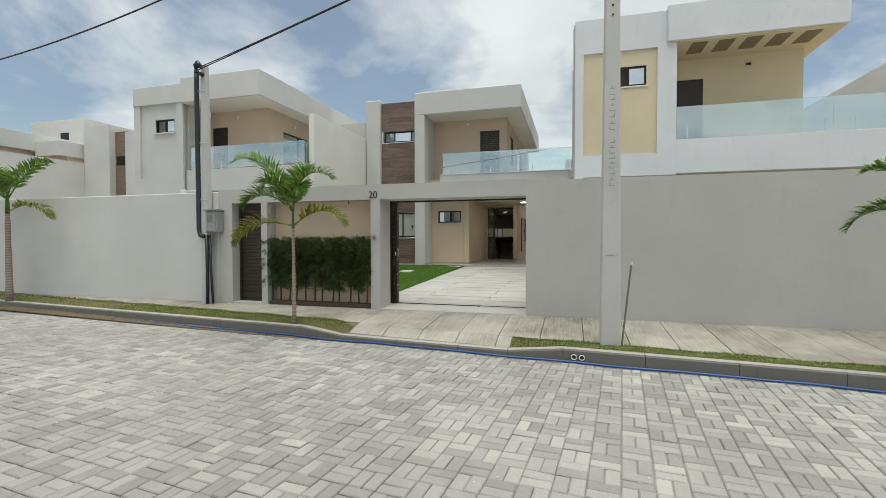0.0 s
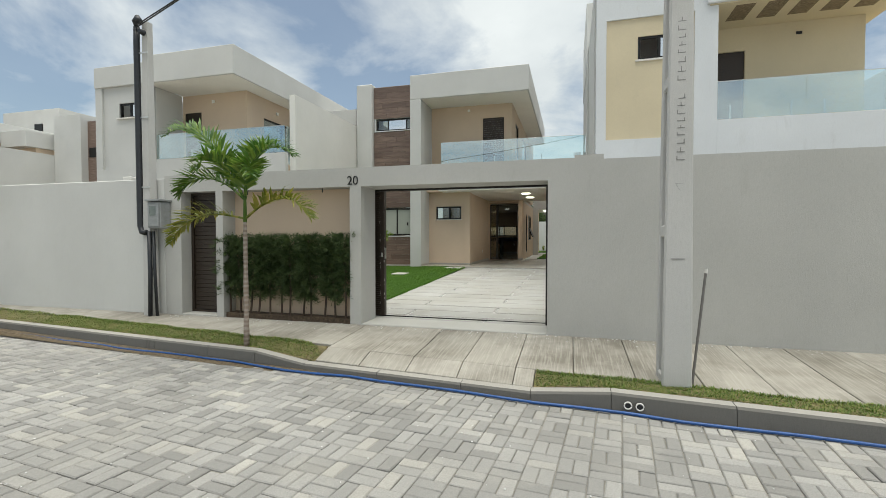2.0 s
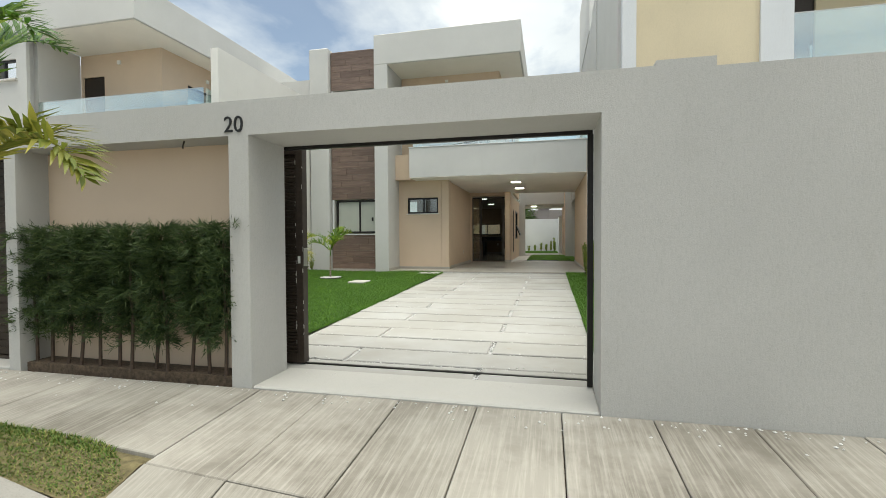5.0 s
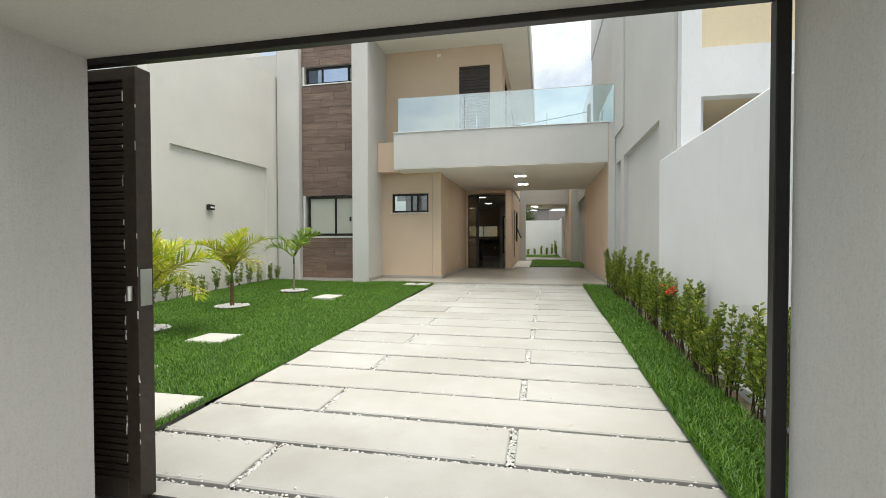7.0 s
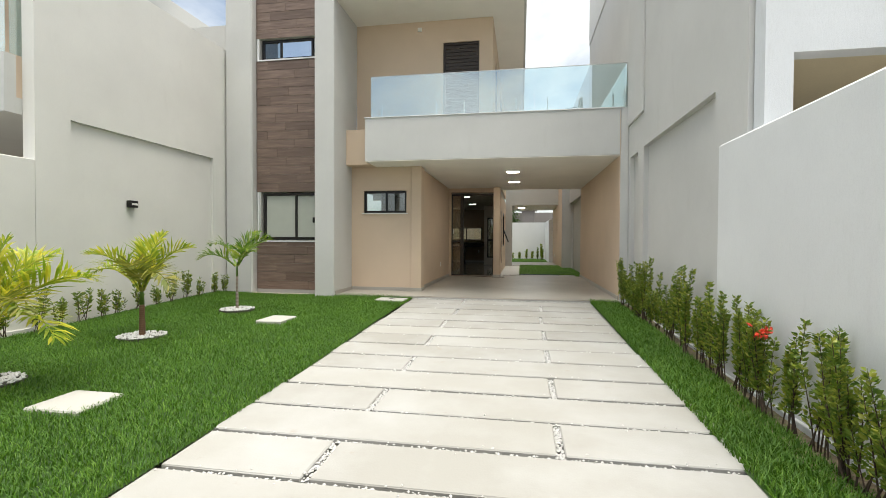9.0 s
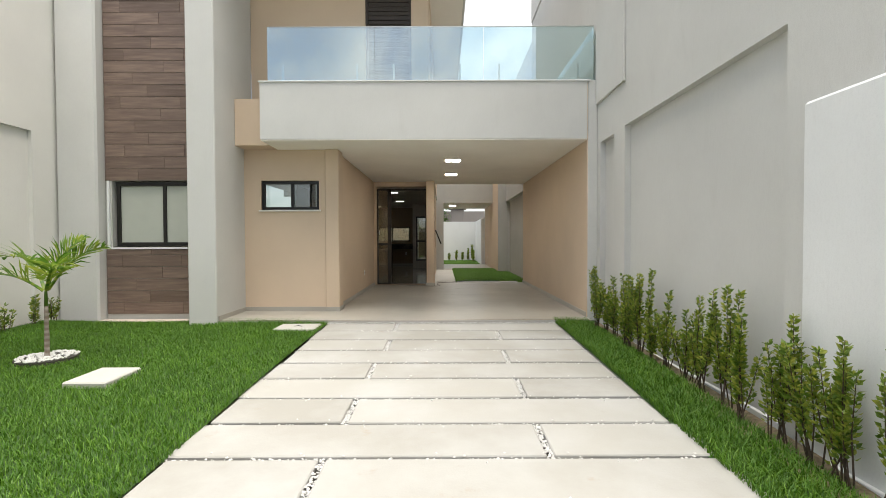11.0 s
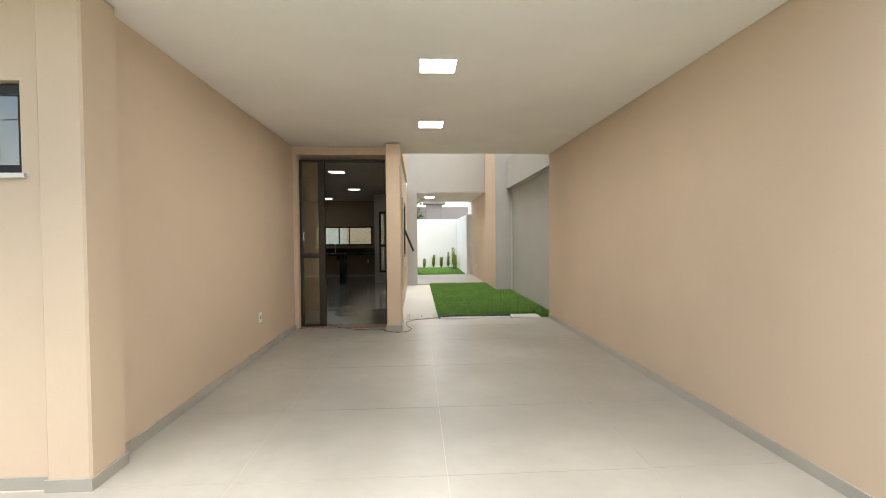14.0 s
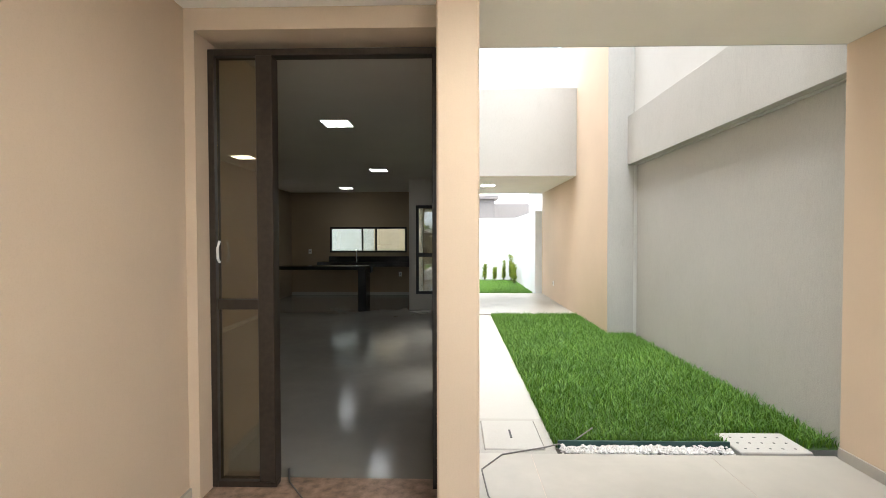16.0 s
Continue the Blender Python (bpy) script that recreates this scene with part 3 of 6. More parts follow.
def gate():
    ob = thing("sliding_gate", (-5.1, 9.02, -0.27), "dark brown slatted metal sliding gate, pushed open", "gate")
    x0, x1, y0, y1 = -7.04, -3.355, 9.205, 9.295
    part("gate_frame", boxes([(x0, x0 + 0.06, y0, y1, -0.266, 1.85), (x1 - 0.075, x1, y0, y1, -0.266, 1.85), (x0 + 0.06, x1 - 0.075, y0, y1, 1.79, 1.85), (x0 + 0.06, x1 - 0.075, y0, y1, -0.266, -0.17)], 0.003), bronze, ob)
    n = 58
    for i in range(n):
        z = -0.168 + i * (1.958 / n)
        part("slat", box(x0 + 0.06, x1 - 0.075, y0 + 0.014, y1 - 0.014, z, z + 1.958 / n - 0.006, 0.003), bronze, ob)
    part("backing", box(x0 + 0.06, x1 - 0.075, y0 + 0.034, y1 - 0.034, -0.17, 1.79, 0), bronze, ob)
    part("lock_plate", box(x1 - 0.001, x1 + 0.004, y0 + 0.012, y1 - 0.012, 0.69, 0.87, 0.001), steel, ob, "worn steel lock plate")
    part("pull", cylinder((x1 - 0.035, y0 - 0.014, 0.72), (x1 - 0.035, y0 - 0.014, 0.79), 0.014), steel, ob)
    rgc = random.Random(8)
    for q in range(34):
        zq = rgc.uniform(-0.1, 1.75)
        xq = x1 - (0.0785 if q % 3 else 0.0035) + rgc.uniform(-0.004, 0.003)
        hq = rgc.uniform(0.006, 0.05)
        part("paint_chip", box(xq, xq + rgc.uniform(0.003, 0.007), y0 - 0.0012, y0 - 0.0002, zq, zq + hq, 0), pvc_white, ob, "chipped paint")
    tr = thing("gate_track", (-2.0, 9.09, 1.83), "black steel top guide rail of the gate", "gate track")
    part("top_rail", box(-7.04, -0.66, 9.052, 9.095, 1.80, 1.845, 0.003), black_alu, tr)
    part("jamb_post", box(-0.70, -0.655, 9.052, 9.095, -0.27, 1.799, 0.003), black_alu, tr)
    part("floor_rail", box(-3.95, -0.66, 9.245, 9.275, -0.285, -0.268, 0.002), black_alu, tr)


pedestrian_door()
gate()

# house number
num = thing("house_number", (-3.67, WALL_Y - 0.004, 1.86), "black house number 20 on the gate post", "house number")
me = text_mesh("digits", "20", 0.19, 0.004, number_black)
dg = child_mesh("digits", me, num)
dg.matrix_parent_inverse = Matrix.Identity(4)
dg.matrix_basis = pose(-0.01, -0.002, 0.0, 90, 0, 0)

# hooks under the beam
for hx in (-5.55, -4.15):
    hk = thing("wall_hook", (hx, 8.6, 1.83), "small dark metal hook under the wall beam", "hook", "hooks under the beam")
    part("hook", tube([(hx, 8.6, 1.83), (hx, 8.58, 1.78), (hx + 0.02, 8.56, 1.76), (hx + 0.03, 8.55, 1.785)], 0.007, 6), cable_black, hk)


# ---- plot side walls ----
def right_boundary():
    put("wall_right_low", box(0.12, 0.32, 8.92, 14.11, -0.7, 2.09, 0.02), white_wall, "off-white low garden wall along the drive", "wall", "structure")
    put("wall_right_tall", panel("y", 0.16, 0.36, 13.6, 37.5, -0.7, 6.95, [(23.4, 37.6, 4.9, 7.0), (14.30, 17.12, -0.8, 2.69), (17.5, 18.05, -0.8, 2.67), (23.9, 27.78, -0.8, 2.58)]), pale_wall, "tall pale grey side wall of the next house", "wall", "structure")
    put("wall_right_recess", boxes([(0.24, 0.34, 14.30, 17.12, -0.7, 2.69), (0.24, 0.34, 17.5, 18.05, -0.7, 2.67)]), pale_wall, "recessed pale grey wall panel", "wall", "structure")
    put("wall_right_court_recess", boxes([(0.21, 0.34, 23.9, 27.8, -0.7, 2.58)]), grey_wall, "recessed grey wall panel by the side lawn", "wall", "structure")
    put("trim_right_upper", boxes([(0.125, 0.158, 17.10, 18.17, 3.27, 6.95)], 0.004), pale_wall, "raised grey render field high on the side wall", "trim", "structure")
    put("wall_right_rear_tower", boxes([(0.14, 4.0, 19.2, 23.4, 6.96, 9.3)], 0.01), pale_wall, "pale grey upper block of the next house", "wall", "structure")
    put("trim_court_band", boxes([(0.06, 0.158, 23.88, 27.78, 2.585, 3.32)], 0.004), grey_wall, "grey band above the recessed wall panel", "trim", "structure")
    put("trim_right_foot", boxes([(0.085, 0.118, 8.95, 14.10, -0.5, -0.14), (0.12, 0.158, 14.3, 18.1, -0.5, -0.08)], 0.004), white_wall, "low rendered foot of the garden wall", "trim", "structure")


def left_boundary():
    put("wall_left_low", box(-8.65, -8.45, 8.92, 14.37, -0.7, 2.21, 0.01), cream_wall, "warm off-white low garden wall", "wall", "structure")
    put("wall_left_tall", panel("y", -8.65, -8.45, 14.37, 24.0, -0.7, 5.39, [(14.88, 18.06, -0.8, 2.88)]), cream_wall, "tall warm off-white garden wall", "wall", "structure")
    put("wall_left_recess", boxes([(-8.63, -8.51, 14.88, 18.06, -0.7, 2.88)]), cream_wall, "recessed warm off-white wall panel", "wall", "structure")
    put("trim_left_foot", boxes([(-8.448, -8.41, 8.95, 14.3, -0.5, -0.10)], 0.004), cream_wall, "low rendered foot of the garden wall", "trim", "structure")
    lamp = thing("wall_lamp", (-8.51, 16.0, 1.72), "small black box wall lamp on the grey wall", "wall lamp")
    part("body", box(-8.51, -8.42, 15.90, 16.06, 1.66, 1.78, 0.006), black_alu, lamp)
    part("lens", box(-8.418, -8.413, 15.92, 16.04, 1.70, 1.735, 0.001), white_plastic, lamp)


right_boundary()
left_boundary()


# ---- the house ----
FX, FY = -6.02, 17.90       # left edge and front of the portal frame


def tile_wall():
    wall = put("wall_tiled", panel("x", 18.63, 18.80, -7.76, -5.95, -0.2, 6.85, [(-7.66, -5.9, 1.10, 2.19), (-7.68, -5.9, 5.16, 5.63)]), grey_wall, "wall strip clad in brown wood-look tiles", "wall", "structure")
    rng = random.Random(4)
    z, row = 0.0, 0
    while z < 6.84:
        z1 = min(z + 0.195, 6.84)
        for h0, h1 in ((1.07, 2.19), (5.13, 5.63)):
            if z < h0 < z1:
                z1 = h0
        inside = any(h0 <= (z + z1) / 2 <= h1 for h0, h1 in ((1.07, 2.19), (5.13, 5.63)))
        if inside:
            z = 2.19 if z < 3 else 5.63
            continue
        xs = [-7.755]
        q = -7.755 + (0.3, 0.75, 0.5, 0.95)[row % 4] + rng.uniform(-0.05, 0.05)
        while q < -5.99:
            xs.append(q)
            q += 0.98
        xs.append(-5.96)
        for xa, xb in zip(xs, xs[1:]):
            if xb - xa > 0.03:
                part("tile", box(xa + 0.0015, xb - 0.0015, 18.615, 18.63, z + 0.003, z1 - 0.003, 0.002), wood_tile, wall)
        z, row = z1, row + 1
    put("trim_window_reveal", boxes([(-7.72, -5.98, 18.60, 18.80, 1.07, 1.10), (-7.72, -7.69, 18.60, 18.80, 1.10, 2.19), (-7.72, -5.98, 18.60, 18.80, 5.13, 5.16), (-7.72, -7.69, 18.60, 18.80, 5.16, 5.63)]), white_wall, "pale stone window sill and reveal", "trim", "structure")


def window(name, x0, x1, y, z0, z1, label, mull, fw=0.045, pane=None, depth=0.06, back=None):
    ob = thing(name, ((x0 + x1) / 2, y, z0), label, "window")
    tagged(ob, kind="structure")
    part("window_frame", boxes([(x0, x1, y, y + depth, z1 - fw, z1), (x0, x1, y, y + depth, z0, z0 + fw), (x0, x0 + fw, y, y + depth, z0 + fw, z1 - fw), (x1 - fw, x1, y, y + depth, z0 + fw, z1 - fw)], 0.002), black_alu, ob)
    cuts = [x0 + fw, *[c for c in mull], x1 - fw]
    for c in mull:
        part("mullion", box(c - fw * 0.45, c + fw * 0.45, y + 0.004, y + depth - 0.004, z0 + fw, z1 - fw, 0.002), black_alu, ob)
    for i, (a, b) in enumerate(zip(cuts, cuts[1:])):
        p = part("pane", box(a, b, y + depth * 0.45, y + depth * 0.55, z0 + fw, z1 - fw, 0.0), (pane or [window_glass])[i % len(pane or [1])], ob)
        p.visible_shadow = False
    return ob


def house():
    # ground floor front wall with the small window
    put("wall_front_house", panel("x", 18.90, 19.05, -5.62, -4.06, -0.1, 2.74, [(-5.32, -4.33, 1.724, 2.22)]), peach_wall, "peach stucco front wall with a small window", "wall", "structure")
    put("wall_front_band", boxes([(-5.598, -5.034, 18.56, 19.05, 2.745, 3.50)], 0.006), peach_wall, "peach stucco band under the terrace", "wall", "structure")
    put("wall_corner_pilaster", box(-4.22, -3.985, 18.86, 19.16, 0.0, 2.74, 0.012), peach_wall, "peach stucco corner pilaster of the carport", "wall", "structure")
    put("wall_carport_left", boxes([(-4.22, -4.06, 19.16, 23.27, 0.0, 2.74)]), peach_wall, "peach stucco carport wall", "wall", "structure")
    put("wall_carport_right", boxes([(-0.0, 0.013, 18.19, 23.85, 0.0, 2.74), (-0.0, 0.013, 18.19, 18.215, 2.74, 3.60)]), peach_wall, "peach stucco carport wall", "wall", "structure")
    put("wall_carport_pier", boxes([(0.014, 0.158, 18.18, 23.87, -0.3, 3.65)], 0.008), pale_wall, "pale grey pier at the end of the terrace", "wall", "structure")
    # portal frame and roof
    put("wall_portal_column", box(FX, -5.60, FY, 19.24, -0.3, 6.05, 0.015), pale_wall, "pale grey portal column of the house", "wall", "structure")
    put("roof_slab", boxes([(FX, -1.75, FY, 27.5, 6.05, 6.92)], 0.015), pale_wall, "pale grey projecting flat roof with deep fascia", "roof", "structure")
    put("ceiling_roof_soffit", boxes([(-5.60, -1.80, FY + 0.05, 27.4, 6.040, 6.049)]), ceiling_white, "cream painted roof soffit", "ceiling", "structure")
    put("wall_tower", box(-6.25, -4.0, 19.3, 22.5, 6.9, 7.42, 0.01), pale_wall, "pale grey roof box of the house", "wall", "structure")
    put("wall_pier", box(-8.42, -7.77, 18.45, 19.6, -0.4, 6.95, 0.03), pale_wall, "pale grey pier beside the tiled strip", "wall", "structure")
    put("roof_back", boxes([(-8.42, -6.0, 18.81, 29.0, 6.6, 6.9)]), pale_wall, "pale grey flat roof", "roof", "structure")
    # upper storey
    put("wall_upper", panel("x", 19.24, 19.39, -5.60, -2.47, 2.9, 6.04, [(-3.58, -2.77, 3.62, 5.54)]), peach_wall, "peach stucco upper wall with a dark door", "wall", "structure")
    put("wall_upper_side", panel("y", -2.62, -2.47, 19.39, 28.9, 2.9, 6.04, [(20.3, 21.5, 4.3, 5.6), (23.0, 25.0, 4.3, 5.6)]), peach_wall, "peach stucco upper side wall", "wall", "structure")
    # unseen wall, added to shut out light so the upper windows stay dark
    put("wall_upper_rear", boxes([(-8.42, -2.47, 28.9, 29.05, 2.9, 6.6)]), pale_wall, "unseen pale grey rear wall closing off the upper rooms", "wall", "structure")
    for ya, yb in ((20.3, 21.5), (23.0, 25.0)):
        w = thing("window_side", (-2.5, (ya + yb) / 2, 4.3), "dark upper side window facing the terrace", "window")
        tagged(w, kind="structure")
        part("window_frame", boxes([(-2.56, -2.50, ya, yb, 5.55, 5.6), (-2.56, -2.50, ya, yb, 4.3, 4.35), (-2.56, -2.50, ya, ya + 0.05, 4.35, 5.55), (-2.56, -2.50, yb - 0.05, yb, 4.35, 5.55)]), black_alu, w)
        part("pane", box(-2.535, -2.525, ya + 0.05, yb - 0.05, 4.35, 5.55, 0), window_glass, w)
    d = thing("door_upper", (-3.17, 19.3, 3.6), "dark bronze louvred upper terrace door", "door")
    tagged(d, kind="structure")
    part("door_frame", boxes([(-3.58, -3.535, 19.27, 19.35, 3.6, 5.54), (-2.815, -2.77, 19.27, 19.35, 3.6, 5.54), (-3.535, -2.815, 19.27, 19.35, 5.49, 5.54)]), bronze, d)
    for i in range(24):
        z = 3.62 + i * 0.078
        part("louvre", box(-3.535, -2.815, 19.295, 19.33, z, z + 0.07, 0.004), bronze, d)
    put("wall_light_box", box(-4.16, -4.07, 19.20, 19.24, 5.82, 5.90, 0.004), white_plastic, "small white junction box on the peach wall", "junction box")
    # terrace
    put("terrace_slab", boxes([(-5.03, -0.002, 18.17, 18.32, 2.76, 3.63), (-5.03, -4.90, 18.32, 18.88, 2.76, 3.63), (-4.90, -0.002, 18.32, 23.85, 2.76, 3.0)]), pale_wall, "pale grey terrace parapet above the carport", "parapet", "structure")
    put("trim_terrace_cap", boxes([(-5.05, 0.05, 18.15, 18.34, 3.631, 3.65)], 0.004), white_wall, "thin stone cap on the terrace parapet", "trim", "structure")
    put("floor_terrace", boxes([(-4.89, -0.01, 18.33, 23.8, 3.01, 3.5)]), porcelain, "terrace floor", "floor", "structure")
    put("ceiling_carport", boxes([(-5.02, -0.001, 18.175, 23.84, 2.742, 2.757)]), ceiling_white, "cream painted carport ceiling", "ceiling", "structure")
    put("wall_carport_end_beam", boxes([(-2.44, -0.002, 23.70, 23.86, 2.745, 3.6)]), pale_wall, "pale grey beam at the end of the carport", "wall", "structure")
    window("window_small", -5.32, -4.33, 18.945, 1.724, 2.213, "small black-framed sliding window in the peach wall", [-4.80], 0.05)
    put("window_sill_small", box(-5.35, -4.30, 18.87, 18.945, 1.695, 1.722, 0.004), pvc_white, "thin pale stone window sill", "window sill", "structure")
    window("window_tiled_lower", -7.62, -5.98, 18.68, 1.12, 2.17, "black-framed sliding window between brown tiles", [-6.83], 0.06, [frosted, frosted])
    window("window_tiled_upper", -7.66, -5.98, 18.70, 5.17, 5.62, "black-framed ribbon window, half open", [-7.2, -6.45], 0.05, [window_glass, bright_pane, window_glass])
    h = thing("window_handle", (-6.4, 18.665, 1.55), "small black window handle", "handle")
    part("lever", box(-6.42, -6.375, 18.64, 18.68, 1.50, 1.62, 0.006), black_alu, h)
    # glass balustrade
    bal = thing("glass_balustrade", (-2.4, 18.24, 3.65), "frameless tinted glass terrace balustrade with steel posts", "balustrade")
    for a, b in ((-4.93, -3.27), (-3.265, -1.59), (-1.585, 0.10)):
        p = part("pane", box(a, b, 18.235, 18.247, 3.655, 4.49, 0.0), balcony_glass, bal)
    p = part("pane", box(0.115, 0.127, 18.26, 21.0, 3.655, 4.49, 0.0), balcony_glass, bal)
    part("top_edge", box(-4.93, 0.12, 18.232, 18.250, 4.49, 4.502, 0.001), steel, bal, "thin bright polished glass edge")
    for q in (-4.70, -3.55, -2.98, -1.95, -1.34, -0.12):
        part("post", box(q - 0.013, q + 0.013, 18.252, 18.275, 3.65, 3.93, 0.003), steel, bal)


tile_wall()
house()


def carport_floor():
    fl = put("floor_carport", boxes([(-5.6, 0.0, 17.99, 23.88, -0.4, 0.0006), (-7.77, FX, 18.2, 18.6, -0.4, -0.08)]), tile_grout, "satin grey porcelain carport floor with pale joints", "floor", "structure")
    ys = [17.98, 18.87, 19.93, 21.13, 22.33, 23.30, 23.88]
    xs = [-5.6, -4.45, -3.25, -2.05, -0.85, 0.0]
    for ya, yb in zip(ys, ys[1:]):
        for xa, xb in zip(xs, xs[1:]):
            if xb <= -4.0 and ya > 18.8:
                continue
            xa2 = max(xa, -4.06) if ya > 18.8 else xa
            yb2 = min(yb, 18.89) if xb <= -4.0 else yb
            part("tile", box(xa2 + 0.002, xb - 0.002, ya + 0.002, yb2 - 0.002, 0.0008, 0.0022, 0), porcelain, fl)
    put("baseboard", boxes([(-4.06, -4.046, 19.16, 23.27, 0.0, 0.075), (-0.014, -0.0005, 18.2, 23.85, 0.0, 0.075), (-5.60, -4.22, 18.886, 18.899, 0.0, 0.07), (-4.222, -3.973, 18.846, 18.859, 0.0, 0.07), (-3.984, -3.973, 18.860, 19.16, 0.0, 0.07), (-5.599, -5.585, 17.95, 18.886, -0.0, 0.07)]), porcelain, "grey porcelain skirting", "baseboard", "structure")
    put("trim_floor_edge", boxes([(-5.59, -0.001, 17.955, 17.978, -0.35, -0.006)], 0.004), concrete, "rough cement edge of the carport floor", "trim", "structure")


carport_floor()


def square_lamp(x0, y0, z, lbl, glow=lamp_glow):
    ob = thing("ceiling_light", (x0, y0, z), lbl, "ceiling light", "square ceiling lights")
    w = 0.28
    part("rim", boxes([(x0 - 0.012, x0 + w + 0.012, y0 - 0.012, y0, z - 0.006, z), (x0 - 0.012, x0 + w + 0.012, y0 + w, y0 + w + 0.012, z - 0.006, z), (x0 - 0.012, x0, y0, y0 + w, z - 0.006, z), (x0 + w, x0 + w + 0.012, y0, y0 + w, z - 0.006, z)]), white_plastic, ob)
    part("diffuser", box(x0, x0 + w, y0, y0 + w, z - 0.004, z - 0.0005, 0), glow, ob, "lit white square panel")


square_lamp(-2.17, 19.88, 2.742, "lit recessed square ceiling panel in the carport")
square_lamp(-2.17, 21.77, 2.742, "lit recessed square ceiling panel in the carport")


def entrance():
    put("wall_entrance", panel("x", 23.27, 23.52, -4.22, -2.60, 0.0, 2.74, [(-4.0, -2.66, -0.1, 2.62)]), peach_wall, "peach stucco entrance wall", "wall", "structure")
    put("wall_entrance_pillar", box(-2.66, -2.45, 23.0, 23.6, 0.0, 2.735, 0.01), peach_wall, "peach stucco pillar beside the entrance door", "wall", "structure")
    put("baseboard_pillar", boxes([(-2.672, -2.438, 22.988, 22.999, 0.0, 0.085), (-2.449, -2.438, 22.999, 23.6, 0.0, 0.085)]), porcelain, "grey porcelain skirting on the pillar", "baseboard", "structure")
    put("door_sill", box(-4.0, -2.66, 23.27, 23.52, -0.02, 0.012, 0.004), marble_sill, "brown marble threshold of the entrance door", "threshold", "structure")
    d = thing("door_entrance", (-3.33, 23.42, 0.01), "tall dark bronze aluminium glass door, slid open", "door")
    tagged(d, kind="structure")
    y0, y1 = 23.40, 23.47
    part("door_frame", boxes([(-4.0, -3.965, y0, y1, 0.012, 2.57), (-2.70, -2.66, y0, y1, 0.012, 2.57), (-3.965, -2.70, y0, y1, 2.53, 2.57), (-3.965, -3.62, y0, y1, 0.012, 0.045)], 0.002), bronze, d)
    part("stile", box(-3.715, -3.62, y0 - 0.01, y1 + 0.01, 0.045, 2.53, 0.003), bronze, d)
    part("mid_rail", box(-3.965, -3.715, y0 + 0.01, y1 - 0.01, 1.06, 1.12, 0.003), bronze, d)
    for z0, z1 in ((0.045, 1.06), (1.12, 2.53)):
        p = part("pane", box(-3.965, -3.715, 23.433, 23.439, z0, z1, 0), door_glass, d)
        p.visible_shadow = False
    part("handle", tube([(-3.935, 23.39, 1.34), (-3.935, 23.37, 1.36), (-3.935, 23.365, 1.42), (-3.935, 23.39, 1.46)], 0.008, 8), white_plastic, d, "small white curved handle")
    o = thing("wall_socket", (-4.06, 21.74, 0.44), "white wall socket on the peach carport wall", "socket")
    part("plate", box(-4.061, -4.050, 21.70, 21.785, 0.385, 0.505, 0.003), white_plastic, o)
    part("outlet", box(-4.051, -4.046, 21.722, 21.763, 0.425, 0.465, 0.002), grey_box, o)
    c = thing("extension_cable", (-2.6, 22.95, 0.0), "thin dark cable lying across the door sill", "cable")
    part("cable", tube([(-3.62, 23.6, 0.02), (-3.56, 23.45, 0.02), (-3.40, 23.25, 0.018), (-3.1, 23.12, 0.006), (-2.9, 23.15, 0.006), (-2.74, 23.1, 0.006), (-2.64, 22.93, 0.006), (-2.50, 22.86, 0.006), (-2.36, 22.92, 0.006), (-2.30, 23.1, 0.006), (-2.38, 23.35, 0.006), (-2.40, 23.65, 0.006), (-2.25, 23.85, 0.008), (-1.95, 23.95, 0.012), (-1.72, 24.02, 0.03), (-1.55, 24.15, 0.07)], 0.005, 6), cable_grey, c, smooth=True)


entrance()


